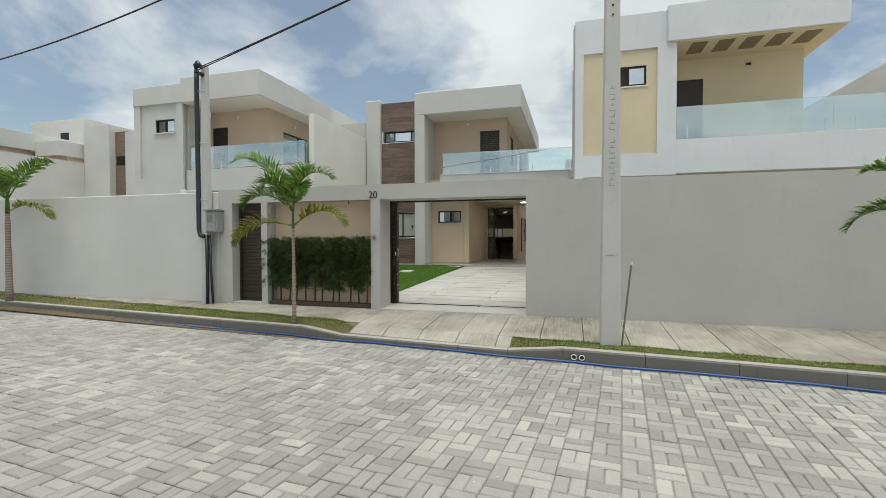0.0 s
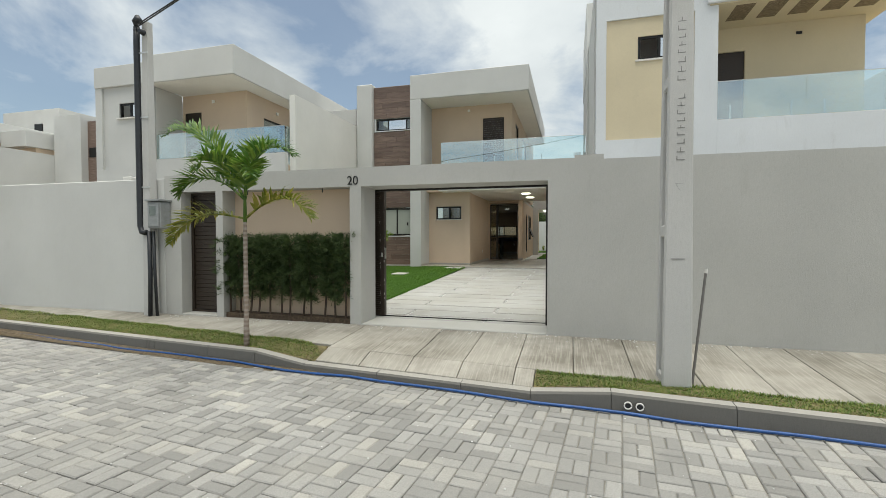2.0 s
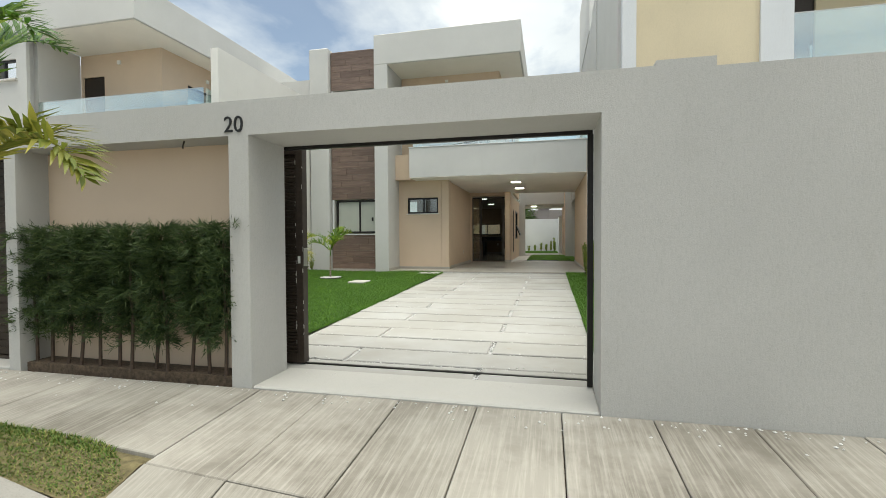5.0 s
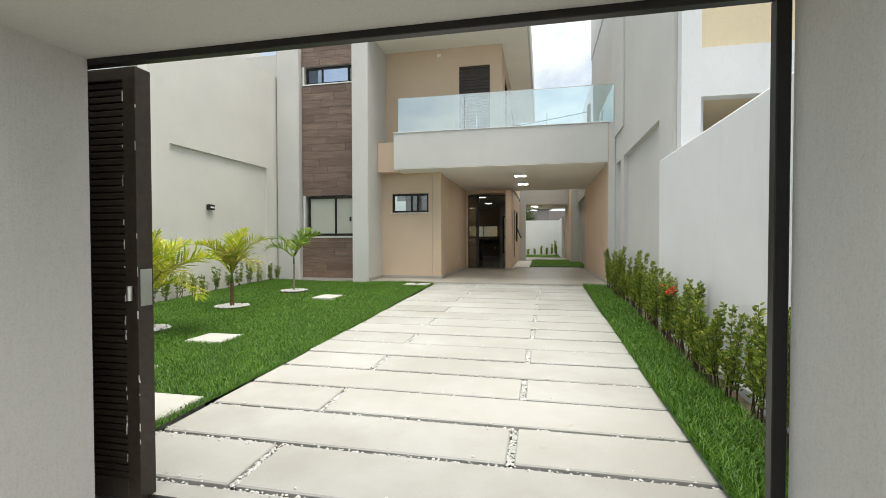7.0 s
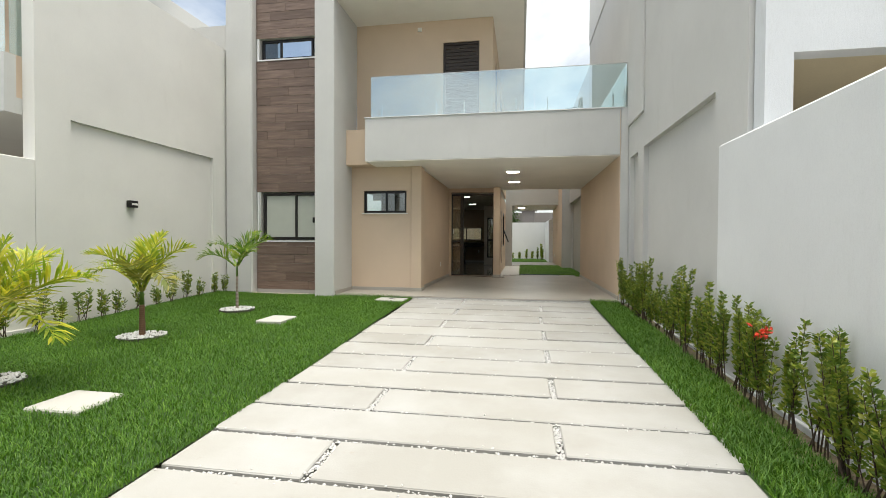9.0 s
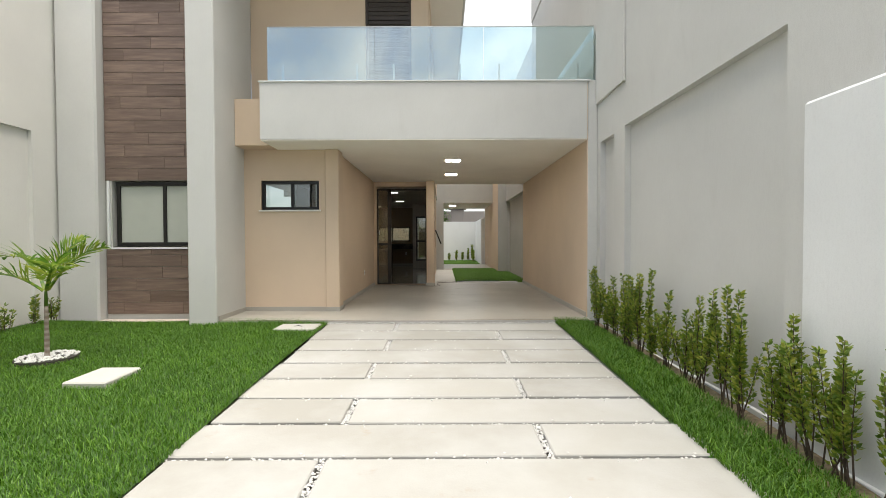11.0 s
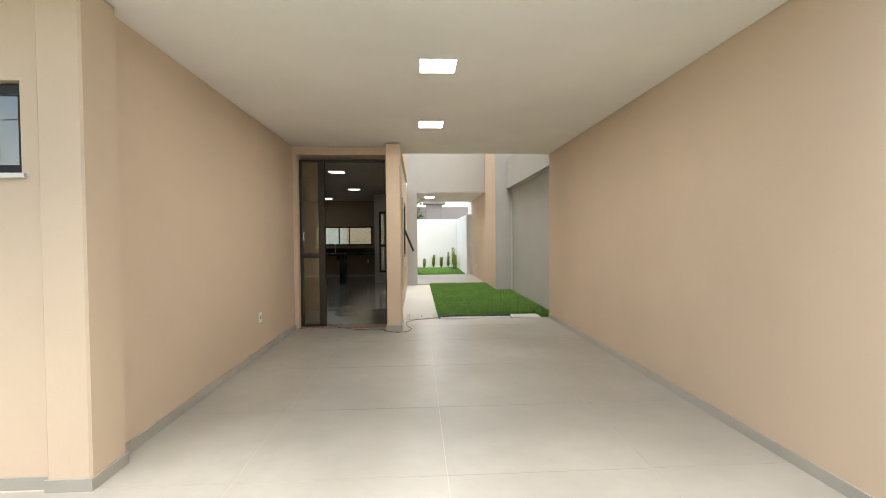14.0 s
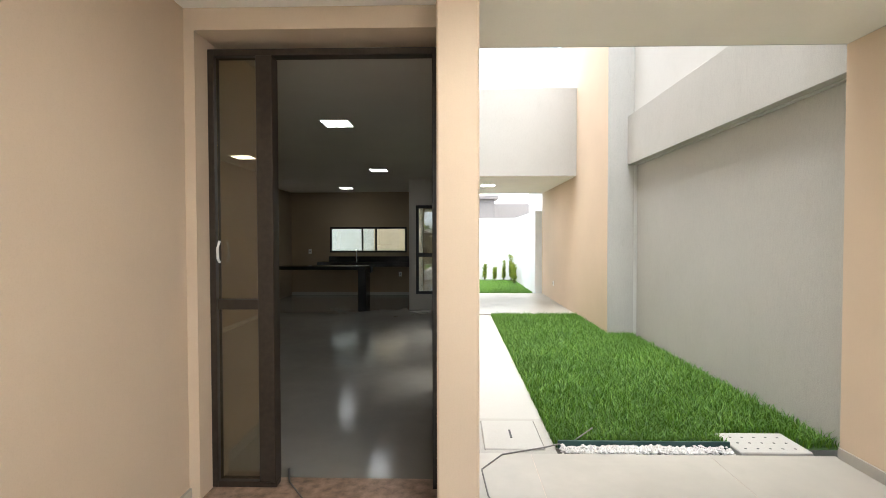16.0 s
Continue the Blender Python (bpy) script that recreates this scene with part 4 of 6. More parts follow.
def interior():
    put("floor_interior", boxes([(-7.0, -2.62, 23.52, 32.75, -0.2, 0.004)]), indoor_porcelain, "satin grey porcelain interior floor", "floor", "structure")
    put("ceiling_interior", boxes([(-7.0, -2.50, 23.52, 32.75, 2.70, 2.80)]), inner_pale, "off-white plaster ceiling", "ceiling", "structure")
    put("wall_kitchen_back", panel("x", 32.72, 32.86, -7.0, -2.5, 0.0, 2.75, [(-5.84, -3.81, 1.12, 1.79)]), brown_inner, "taupe kitchen wall with a ribbon window", "wall", "structure")
    put("wall_room_left", boxes([(-6.35, -6.20, 23.52, 30.1, 0.0, 2.70), (-7.0, -6.85, 30.1, 32.72, 0.0, 2.70)]), brown_inner, "taupe interior wall", "wall", "structure")
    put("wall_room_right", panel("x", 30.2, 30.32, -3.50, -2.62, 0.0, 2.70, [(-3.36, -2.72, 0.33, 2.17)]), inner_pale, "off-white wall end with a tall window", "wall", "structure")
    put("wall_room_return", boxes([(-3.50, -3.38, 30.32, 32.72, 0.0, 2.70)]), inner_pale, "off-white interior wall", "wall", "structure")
    put("wall_house_side", panel("y", -2.62, -2.50, 23.52, 30.2, 0.0, 2.74, [(25.2, 25.9, 0.3, 2.2), (26.4, 28.2, 0.9, 2.2)]), peach_wall, "peach stucco house side wall with windows", "wall", "structure")
    put("baseboard_interior", boxes([(-6.85, -3.5, 32.70, 32.718, 0.004, 0.08), (-6.199, -6.185, 23.52, 30.1, 0.004, 0.08)]), porcelain, "grey porcelain skirting", "baseboard", "structure")
    for ya, yb, za, zb in ((25.2, 25.9, 0.3, 2.2), (26.4, 28.2, 0.9, 2.2)):
        w = thing("window_court", (-2.55, (ya + yb) / 2, za), "black-framed window facing the side lawn", "window")
        tagged(w, kind="structure")
        part("window_frame", boxes([(-2.60, -2.52, ya, yb, zb - 0.05, zb), (-2.60, -2.52, ya, yb, za, za + 0.05), (-2.60, -2.52, ya, ya + 0.05, za + 0.05, zb - 0.05), (-2.60, -2.52, yb - 0.05, yb, za + 0.05, zb - 0.05)]), black_alu, w)
        p = part("pane", box(-2.566, -2.556, ya + 0.05, yb - 0.05, za + 0.05, zb - 0.05, 0), window_glass, w)
        p.visible_shadow = False
    aw = thing("awning_sash", (-2.50, 27.1, 1.5), "black awning window sash propped open", "window sash")
    bm = box(-2.505, -2.465, 26.6, 27.6, 1.02, 1.52, 0.003)
    bmesh.ops.rotate(bm, cent=(-2.50, 27.1, 1.52), matrix=Matrix.Rotation(radians(-22), 3, "Y"), verts=bm.verts)
    part("sash", bm, black_alu, aw)
    window("window_kitchen", -5.84, -3.81, 32.73, 1.12, 1.79, "black-framed ribbon window over the kitchen counter", [-4.98, -4.62], 0.05)
    window("window_tall", -3.36, -2.72, 30.21, 0.33, 2.17, "tall black-framed window in the room corner", [], 0.06)
    put("window_tall_transom", box(-3.30, -2.78, 30.215, 30.265, 1.10, 1.18, 0.002), black_alu, "black window transom", "window transom", "structure")
    k = thing("kitchen_counter", (-4.9, 32.4, 0.0), "black granite kitchen counter on the taupe wall", "counter")
    part("worktop", box(-6.0, -3.50, 32.12, 32.70, 0.86, 0.90, 0.004), granite, k)
    part("backsplash", box(-5.85, -3.50, 32.685, 32.712, 0.90, 1.02, 0.003), granite, k)
    part("apron", box(-6.0, -3.50, 32.12, 32.14, 0.78, 0.86, 0.003), granite, k)
    part("support", box(-6.0, -5.96, 32.14, 32.70, 0.70, 0.86, 0.003), granite, k)
    f = thing("kitchen_tap", (-5.1, 32.55, 0.90), "slim chrome kitchen tap on the counter", "tap")
    part("spout", tube([(-5.1, 32.58, 0.90), (-5.1, 32.58, 1.15), (-5.1, 32.52, 1.21), (-5.1, 32.44, 1.18)], 0.012, 8), steel, f)
    b = thing("breakfast_bar", (-5.2, 30.1, 0.0), "black granite breakfast bar with one leg", "counter")
    part("top", box(-6.18, -4.36, 29.95, 30.45, 0.85, 0.92, 0.005), granite, b)
    part("leg", box(-4.52, -4.36, 29.97, 30.43, 0.005, 0.85, 0.005), granite, b)
    s = thing("sink_pipe", (-4.7, 32.4, 0.6), "black sink bowl and waste pipe under the counter", "sink")
    part("bowl", box(-5.0, -4.66, 32.2, 32.5, 0.62, 0.779, 0.02), rust_black, s)
    part("waste", cylinder((-4.83, 32.35, 0.40), (-4.83, 32.35, 0.62), 0.03), rust_black, s)
    part("trap", tube([(-4.83, 32.35, 0.40), (-4.83, 32.45, 0.36), (-4.83, 32.60, 0.40), (-4.83, 32.715, 0.42)], 0.025, 8), rust_black, s)
    for sx, sz in ((-6.36, 1.15), (-3.98, 0.55)):
        o = thing("wall_socket", (sx, 32.72, sz), "white wall socket on the taupe kitchen wall", "socket", "kitchen sockets")
        part("plate", box(sx - 0.04, sx + 0.04, 32.708, 32.72, sz - 0.06, sz + 0.06, 0.003), white_plastic, o)
        part("outlet", box(sx - 0.018, sx + 0.018, 32.703, 32.708, sz - 0.02, sz + 0.02, 0.002), grey_box, o)
    for lx, ly in ((-3.95, 25.47), (-4.05, 28.75), (-5.30, 31.6), (-5.85, 27.4)):
        square_lamp(lx, ly, 2.699, "lit recessed square ceiling panel indoors", lamp_soft)
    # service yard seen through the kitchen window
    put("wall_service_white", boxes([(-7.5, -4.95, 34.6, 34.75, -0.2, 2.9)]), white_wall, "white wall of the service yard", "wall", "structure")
    put("wall_service_peach", boxes([(-4.95, -2.5, 34.3, 34.75, -0.2, 2.9)]), peach_wall, "peach wall of the service yard", "wall", "structure")


interior()


def courtyard():
    put("path_side", boxes([(-2.50, -1.86, 24.5, 29.6, -0.3, -0.004), (-2.50, -2.40, 23.88, 24.5, -0.3, -0.004)]), lid_mat, "pale cement side path", "path", "structure")
    put("wall_patio_right", boxes([(-0.22, 0.158, 27.82, 33.0, -0.3, 5.6)]), peach_wall, "peach stucco patio wall", "wall", "structure")
    put("wall_patio_edge", boxes([(-0.225, 0.158, 27.78, 27.818, -0.3, 5.6)]), grey_wall, "grey edge of the patio wall", "wall", "structure")
    put("wall_patio_beam", boxes([(-2.49, -0.225, 29.6, 29.8, 2.68, 4.35), (-2.49, -0.225, 29.8, 33.0, 2.70, 3.0)]), grey_wall, "pale grey beam over the patio", "wall", "structure")
    put("ceiling_patio", boxes([(-2.48, -0.23, 29.61, 32.99, 2.672, 2.679)]), ceiling_white, "cream patio ceiling", "ceiling", "structure")
    put("wall_patio_pier", boxes([(-2.50, -2.21, 29.45, 29.9, -0.2, 2.68)]), grey_wall, "grey pier of the patio", "wall", "structure")
    put("floor_patio", boxes([(-2.62, -0.22, 29.61, 33.0, -0.3, 0.016)]), porcelain, "pale patio floor", "floor", "structure")
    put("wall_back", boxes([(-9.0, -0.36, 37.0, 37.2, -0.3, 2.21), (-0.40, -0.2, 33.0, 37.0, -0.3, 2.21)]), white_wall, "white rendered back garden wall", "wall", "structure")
    square_lamp(-1.95, 30.9, 2.671, "lit recessed square ceiling panel over the patio")
    o = thing("patio_socket", (-0.22, 31.6, 0.4), "white socket on the peach patio wall", "socket")
    part("plate", box(-0.232, -0.221, 31.55, 31.63, 0.36, 0.48, 0.003), white_plastic, o)
    part("outlet", box(-0.237, -0.232, 31.57, 31.61, 0.40, 0.44, 0.002), grey_box, o)
    h = thing("inspection_cover", (-2.15, 24.17, 0.0), "pale square concrete inspection cover in the path", "manhole cover")
    part("lid", box(-2.36, -1.94, 23.94, 24.44, -0.08, 0.004, 0.006), lid_mat, h)
    part("rim", boxes([(-2.398, -2.364, 23.885, 24.495, -0.2, -0.002), (-1.936, -1.865, 23.885, 24.495, -0.2, -0.002), (-2.364, -1.936, 23.885, 23.936, -0.2, -0.002), (-2.364, -1.936, 24.444, 24.495, -0.2, -0.002)]), concrete, h)
    # raised black bar stands in for the shade inside the slot
    part("slot_shade", box(-2.16, -2.145, 24.12, 24.26, 0.0041, 0.0065, 0), cable_black, h)
    g = thing("drain_cover", (-0.38, 24.03, 0.0), "white perforated drain cover beside the lawn", "drain cover")
    part("lid", box(-0.62, -0.13, 23.90, 24.22, -0.05, 0.012, 0.006), lid_mat, g)
    # black discs laid on the lid give the shade of its perforations
    for i in range(5):
        for j in range(3):
            q, r = -0.55 + i * 0.085, 23.96 + j * 0.09
            part("hole_shade", cylinder((q, r, 0.010), (q, r, 0.0132), 0.009, sides=8), cable_black, g)
    e = thing("lawn_edging", (-1.2, 23.98, 0.0), "dark green plastic lawn edging strip", "edging")
    part("strip", box(-1.84, -0.64, 23.985, 24.0, -0.02, 0.045, 0.003), edging_green, e)
    # objects beyond the back wall
    t = thing("water_tank", (-0.9, 39.5, 2.2), "weathered grey water tank structure behind the wall", "water tank")
    part("tank", box(-1.75, -0.95, 39.0, 39.8, -0.66, 3.05, 0.02), tank_grey, t)
    part("slab", box(-1.9, -0.8, 38.9, 39.9, 3.05, 3.2, 0.01), tank_grey, t)
    put("wall_beyond", boxes([(-6.0, 4.0, 42.0, 42.2, -0.66, 3.1)]), tank_grey, "pale wall of a plot beyond", "wall", "structure")


courtyard()


# ---- neighbouring houses ----
def left_house():
    ob = thing("neighbour_house", (-12.0, 16.0, -0.6), "two-storey pale grey house with peach terrace walls and flat roof", "house")
    part("wall", panel("x", 14.10, 14.28, -15.95, -13.83, -0.6, 6.10, [(-15.05, -14.15, 5.05, 5.55)]), pale_wall, ob)
    part("fascia_block", box(-16.0, -13.70, 13.98, 15.2, 6.10, 6.78, 0.01), pale_wall, ob)
    part("pilaster", boxes([(-16.0, -15.72, 14.02, 14.098, -0.6, 6.10), (-13.98, -13.70, 14.02, 14.098, -0.6, 6.10), (-15.72, -13.98, 14.02, 14.098, -0.6, 3.35)]), pale_wall, ob)
    part("side_wall", boxes([(-15.95, -15.8, 14.29, 24.0, -0.6, 6.6), (-13.83, -13.70, 14.29, 15.38, 3.0, 6.05)]), pale_wall, ob)
    part("roof", box(-13.69, -10.30, 13.92, 23.0, 6.06, 6.95, 0.012), pale_wall, ob)
    part("roof_rear", boxes([(-15.8, -9.0, 23.0, 27.0, 5.6, 6.7), (-11.5, -8.7, 19.0, 23.0, 5.4, 6.2)]), pale_wall, ob)
    part("soffit", boxes([(-13.68, -10.35, 13.97, 22.9, 6.05, 6.058)]), ceiling_white, ob)
    part("upper_wall", panel("x", 15.40, 15.55, -13.70, -11.02, 3.0, 6.049, [(-13.62, -12.90, 3.6, 5.45)]), peach_wall, ob)
    part("upper_side_wall", panel("y", -11.17, -11.02, 15.55, 23.0, 3.0, 6.049, [(16.3, 18.6, 3.9, 5.35)]), peach_wall, ob)
    part("terrace", boxes([(-13.69, -8.66, 14.15, 14.30, 2.83, 3.62), (-13.69, -8.66, 14.30, 22.0, 2.83, 3.05)]), pale_wall, ob)
    part("ground_wall", boxes([(-13.69, -10.5, 18.0, 18.2, -0.6, 2.83)]), peach_wall, ob)
    part("rear_wall", boxes([(-13.7, -8.66, 22.0, 22.2, -0.6, 6.0)]), peach_wall, ob)
    w = part("upper_window", boxes([(-15.05, -15.0, 14.14, 14.22, 5.05, 5.55), (-14.2, -14.15, 14.14, 14.22, 5.05, 5.55), (-15.0, -14.2, 14.14, 14.22, 5.50, 5.55), (-15.0, -14.2, 14.14, 14.22, 5.05, 5.10), (-14.63, -14.58, 14.14, 14.22, 5.10, 5.50)]), black_alu, ob, "black-framed window")
    part("pane", box(-14.58, -14.2, 14.175, 14.185, 5.10, 5.50, 0), bright_pane, w)
    part("window_sill", box(-15.1, -14.1, 14.02, 14.12, 5.01, 5.05, 0.003), pvc_white, ob)
    part("terrace_door", box(-13.62, -12.90, 15.43, 15.50, 3.6, 5.45, 0.004), bronze, ob, "dark bronze door")
    sw = part("side_window", boxes([(-11.12, -11.06, 16.3, 18.6, 5.3, 5.35), (-11.12, -11.06, 16.3, 16.35, 3.9, 5.3), (-11.12, -11.06, 18.55, 18.6, 3.9, 5.3), (-11.12, -11.06, 17.4, 17.46, 3.9, 5.3)]), black_alu, ob, "black-framed side window")
    part("pane", box(-11.095, -11.085, 16.35, 18.55, 3.9, 5.3, 0), window_glass, sw)
    part("junction_box", box(-12.42, -12.32, 15.35, 15.40, 5.72, 5.82, 0.004), white_plastic, ob)
    part("side_junction_box", box(-11.02, -10.97, 17.0, 17.1, 5.62, 5.72, 0.004), white_plastic, ob)
    bal = part("balustrade", boxes([(-13.6, -8.72, 14.20, 14.222, 4.435, 4.447)]), steel, ob, "frameless glass balustrade")
    for a, b in ((-13.6, -11.97), (-11.965, -10.34), (-10.335, -8.72)):
        part("pane", box(a, b, 14.205, 14.217, 3.64, 4.435, 0), balcony_glass, bal)
    for q in (-13.4, -12.2, -11.7, -10.6, -10.1, -8.95):
        part("post", box(q - 0.013, q + 0.013, 14.222, 14.245, 3.62, 3.90, 0.003), steel, bal)
    for y0, y1 in ((14.25, 17.0), (17.005, 20.0)):
        part("pane", box(-8.70, -8.69, y0, y1, 3.64, 4.435, 0), balcony_glass, bal)


def far_left_house():
    ob = thing("far_house", (-26.0, 20.0, -0.6), "further pale grey house of the row with a tiled strip", "house")
    part("wall", boxes([(-26.2, -24.35, 19.6, 21.0, -0.6, 7.3), (-23.35, -22.2, 19.7, 21.0, -0.6, 6.9), (-21.5, -16.01, 19.4, 24.0, -0.6, 6.2)]), pale_wall, ob)
    tp = part("tiled_strip", box(-24.35, -23.35, 19.95, 20.1, -0.6, 7.0, 0.0), wood_tile, ob, "brown wood-look tile strip")
    part("window", box(-24.25, -23.4, 19.93, 19.949, 5.15, 5.65, 0.004), black_alu, tp)
    part("garden_wall", boxes([(-26.45, -26.21, 13.5, 21.0, -0.6, 5.3)]), pale_wall, ob)
    part("roof", boxes([(-34.0, -28.3, 15.0, 24.0, 5.9, 6.85), (-28.3, -26.5, 18.5, 24.0, 5.6, 6.4)], 0.01), pale_wall, ob)
    part("upper_wall", boxes([(-33.5, -28.6, 16.4, 23.0, 3.0, 5.9), (-28.3, -26.6, 19.0, 23.0, 3.0, 5.6)]), peach_wall, ob)
    part("roof_box", box(-36.5, -31.5, 23.5, 30.0, 5.0, 9.2, 0.01), pale_wall, ob)
    part("roof_window", box(-33.6, -32.9, 23.45, 23.52, 7.2, 8.3, 0.004), black_alu, ob)


def right_house():
    ob = thing("unfinished_house", (4.0, 15.0, -0.6), "two-storey house in raw white and cream render, unfinished", "house")
    F = 13.40
    part("wall", panel("x", F, F + 0.18, 0.20, 2.72, -0.6, 6.95, [(0.42, 2.26, 3.30, 6.04), (0.42, 2.8, -0.8, 2.72)]), raw_white, ob)
    part("cream_panel", panel("x", F + 0.05, F + 0.15, 0.42, 2.26, 3.30, 6.04, [(1.10, 2.00, 5.10, 5.62)]), raw_cream, ob, "patchy cream render field")
    w = part("window", boxes([(1.10, 2.0, F + 0.07, F + 0.13, 5.57, 5.62), (1.10, 2.0, F + 0.07, F + 0.13, 5.10, 5.15), (1.10, 1.15, F + 0.07, F + 0.13, 5.15, 5.57), (1.95, 2.0, F + 0.07, F + 0.13, 5.15, 5.57), (1.52, 1.58, F + 0.07, F + 0.13, 5.15, 5.57)]), black_alu, ob, "black-framed window")
    part("pane", box(1.58, 1.95, F + 0.095, F + 0.105, 5.15, 5.57, 0), bright_pane, w)
    part("window_sill", box(1.05, 2.05, F + 0.02, F + 0.07, 5.06, 5.10, 0.003), pvc_white, ob)
    part("side_wall", boxes([(2.60, 2.72, F + 0.181, 14.75, 3.0, 6.12), (0.38, 0.5, F + 0.181, 30.0, -0.6, 6.95), (0.5, 6.0, 30.0, 30.2, -0.6, 6.9)]), raw_white, ob)
    part("roof", box(2.49, 6.40, F - 0.08, 24.0, 6.13, 7.05, 0.012), raw_white, ob)
    part("roof_rear", boxes([(0.5, 2.49, F + 0.181, 30.0, 6.8, 6.93)]), raw_white, ob)
    part("soffit", boxes([(2.55, 6.36, F - 0.03, 23.9, 6.10, 6.128)]), raw_cream, ob, "patchy cream soffit with repair patches")
    for i in range(5):
        xa = 3.1 + i * 0.62
        part("repair_patch", box(xa, xa + 0.38, F + 0.12, F + 0.9, 6.094, 6.0995, 0), dry_soil, ob, "sandy repair patch")
    part("upper_wall", panel("x", 14.75, 14.9, 2.60, 6.05, 3.0, 6.099, [(2.75, 3.66, 3.6, 5.54)]), raw_cream, ob)
    part("upper_side_wall", boxes([(5.90, 6.05, 14.9, 24.0, 3.0, 6.099)]), raw_cream, ob)
    # flat dark bronze panel set into the terrace opening
    part("terrace_door", box(2.75, 3.66, 14.80, 14.86, 3.6, 5.54, 0.004), bronze, ob, "dark bronze panel filling the doorway")
    part("vent", box(4.70, 4.82, 14.72, 14.75, 5.80, 5.86, 0.002), cable_black, ob)
    part("parapet", box(2.72, 9.6, F, F + 0.16, 2.75, 3.62, 0.006), raw_white, ob)
    part("terrace_slab", box(0.5, 9.6, F + 0.182, 22.0, 2.75, 3.05, 0), raw_cream, ob)
    part("plinth", box(0.5, 9.6, F + 0.002, F + 0.15, -0.6, 0.4, 0), raw_white, ob)
    part("ground_side_wall", box(9.45, 9.6, F + 0.16, 18.5, -0.6, 2.75, 0), raw_cream, ob)
    part("ground_wall", boxes([(0.5, 9.6, 18.5, 18.7, -0.6, 2.75)]), raw_cream, ob)
    bal = part("balustrade", boxes([(2.74, 9.2, F + 0.07, F + 0.09, 4.458, 4.47)]), steel, ob, "frameless glass balustrade")
    for a, b in ((2.74, 4.40), (4.405, 6.15), (6.155, 7.9), (7.905, 9.2)):
        part("pane", box(a, b, F + 0.074, F + 0.086, 3.64, 4.458, 0), balcony_glass, bal)
    for q in (3.0, 4.15, 4.75, 6.0, 6.6, 7.5):
        part("post", box(q - 0.013, q + 0.013, F + 0.09, F + 0.115, 3.62, 3.95, 0.003), steel, bal)
    o2 = thing("far_house", (13.0, 20.0, -0.6), "grey flat-roofed house further along the row", "house")
    part("wall", boxes([(9.7, 9.9, 13.0, 26.0, -0.6, 5.4), (10.2, 14.0, 16.5, 26.0, -0.6, 6.9), (14.0, 14.6, 16.3, 26.0, -0.6, 7.2)]), pale_wall, o2)
    part("tiled_strip", box(14.6, 15.8, 16.5, 17.0, -0.6, 7.0, 0.0), wood_tile, o2, "brown wood-look tile strip")


left_house()
far_left_house()
right_house()


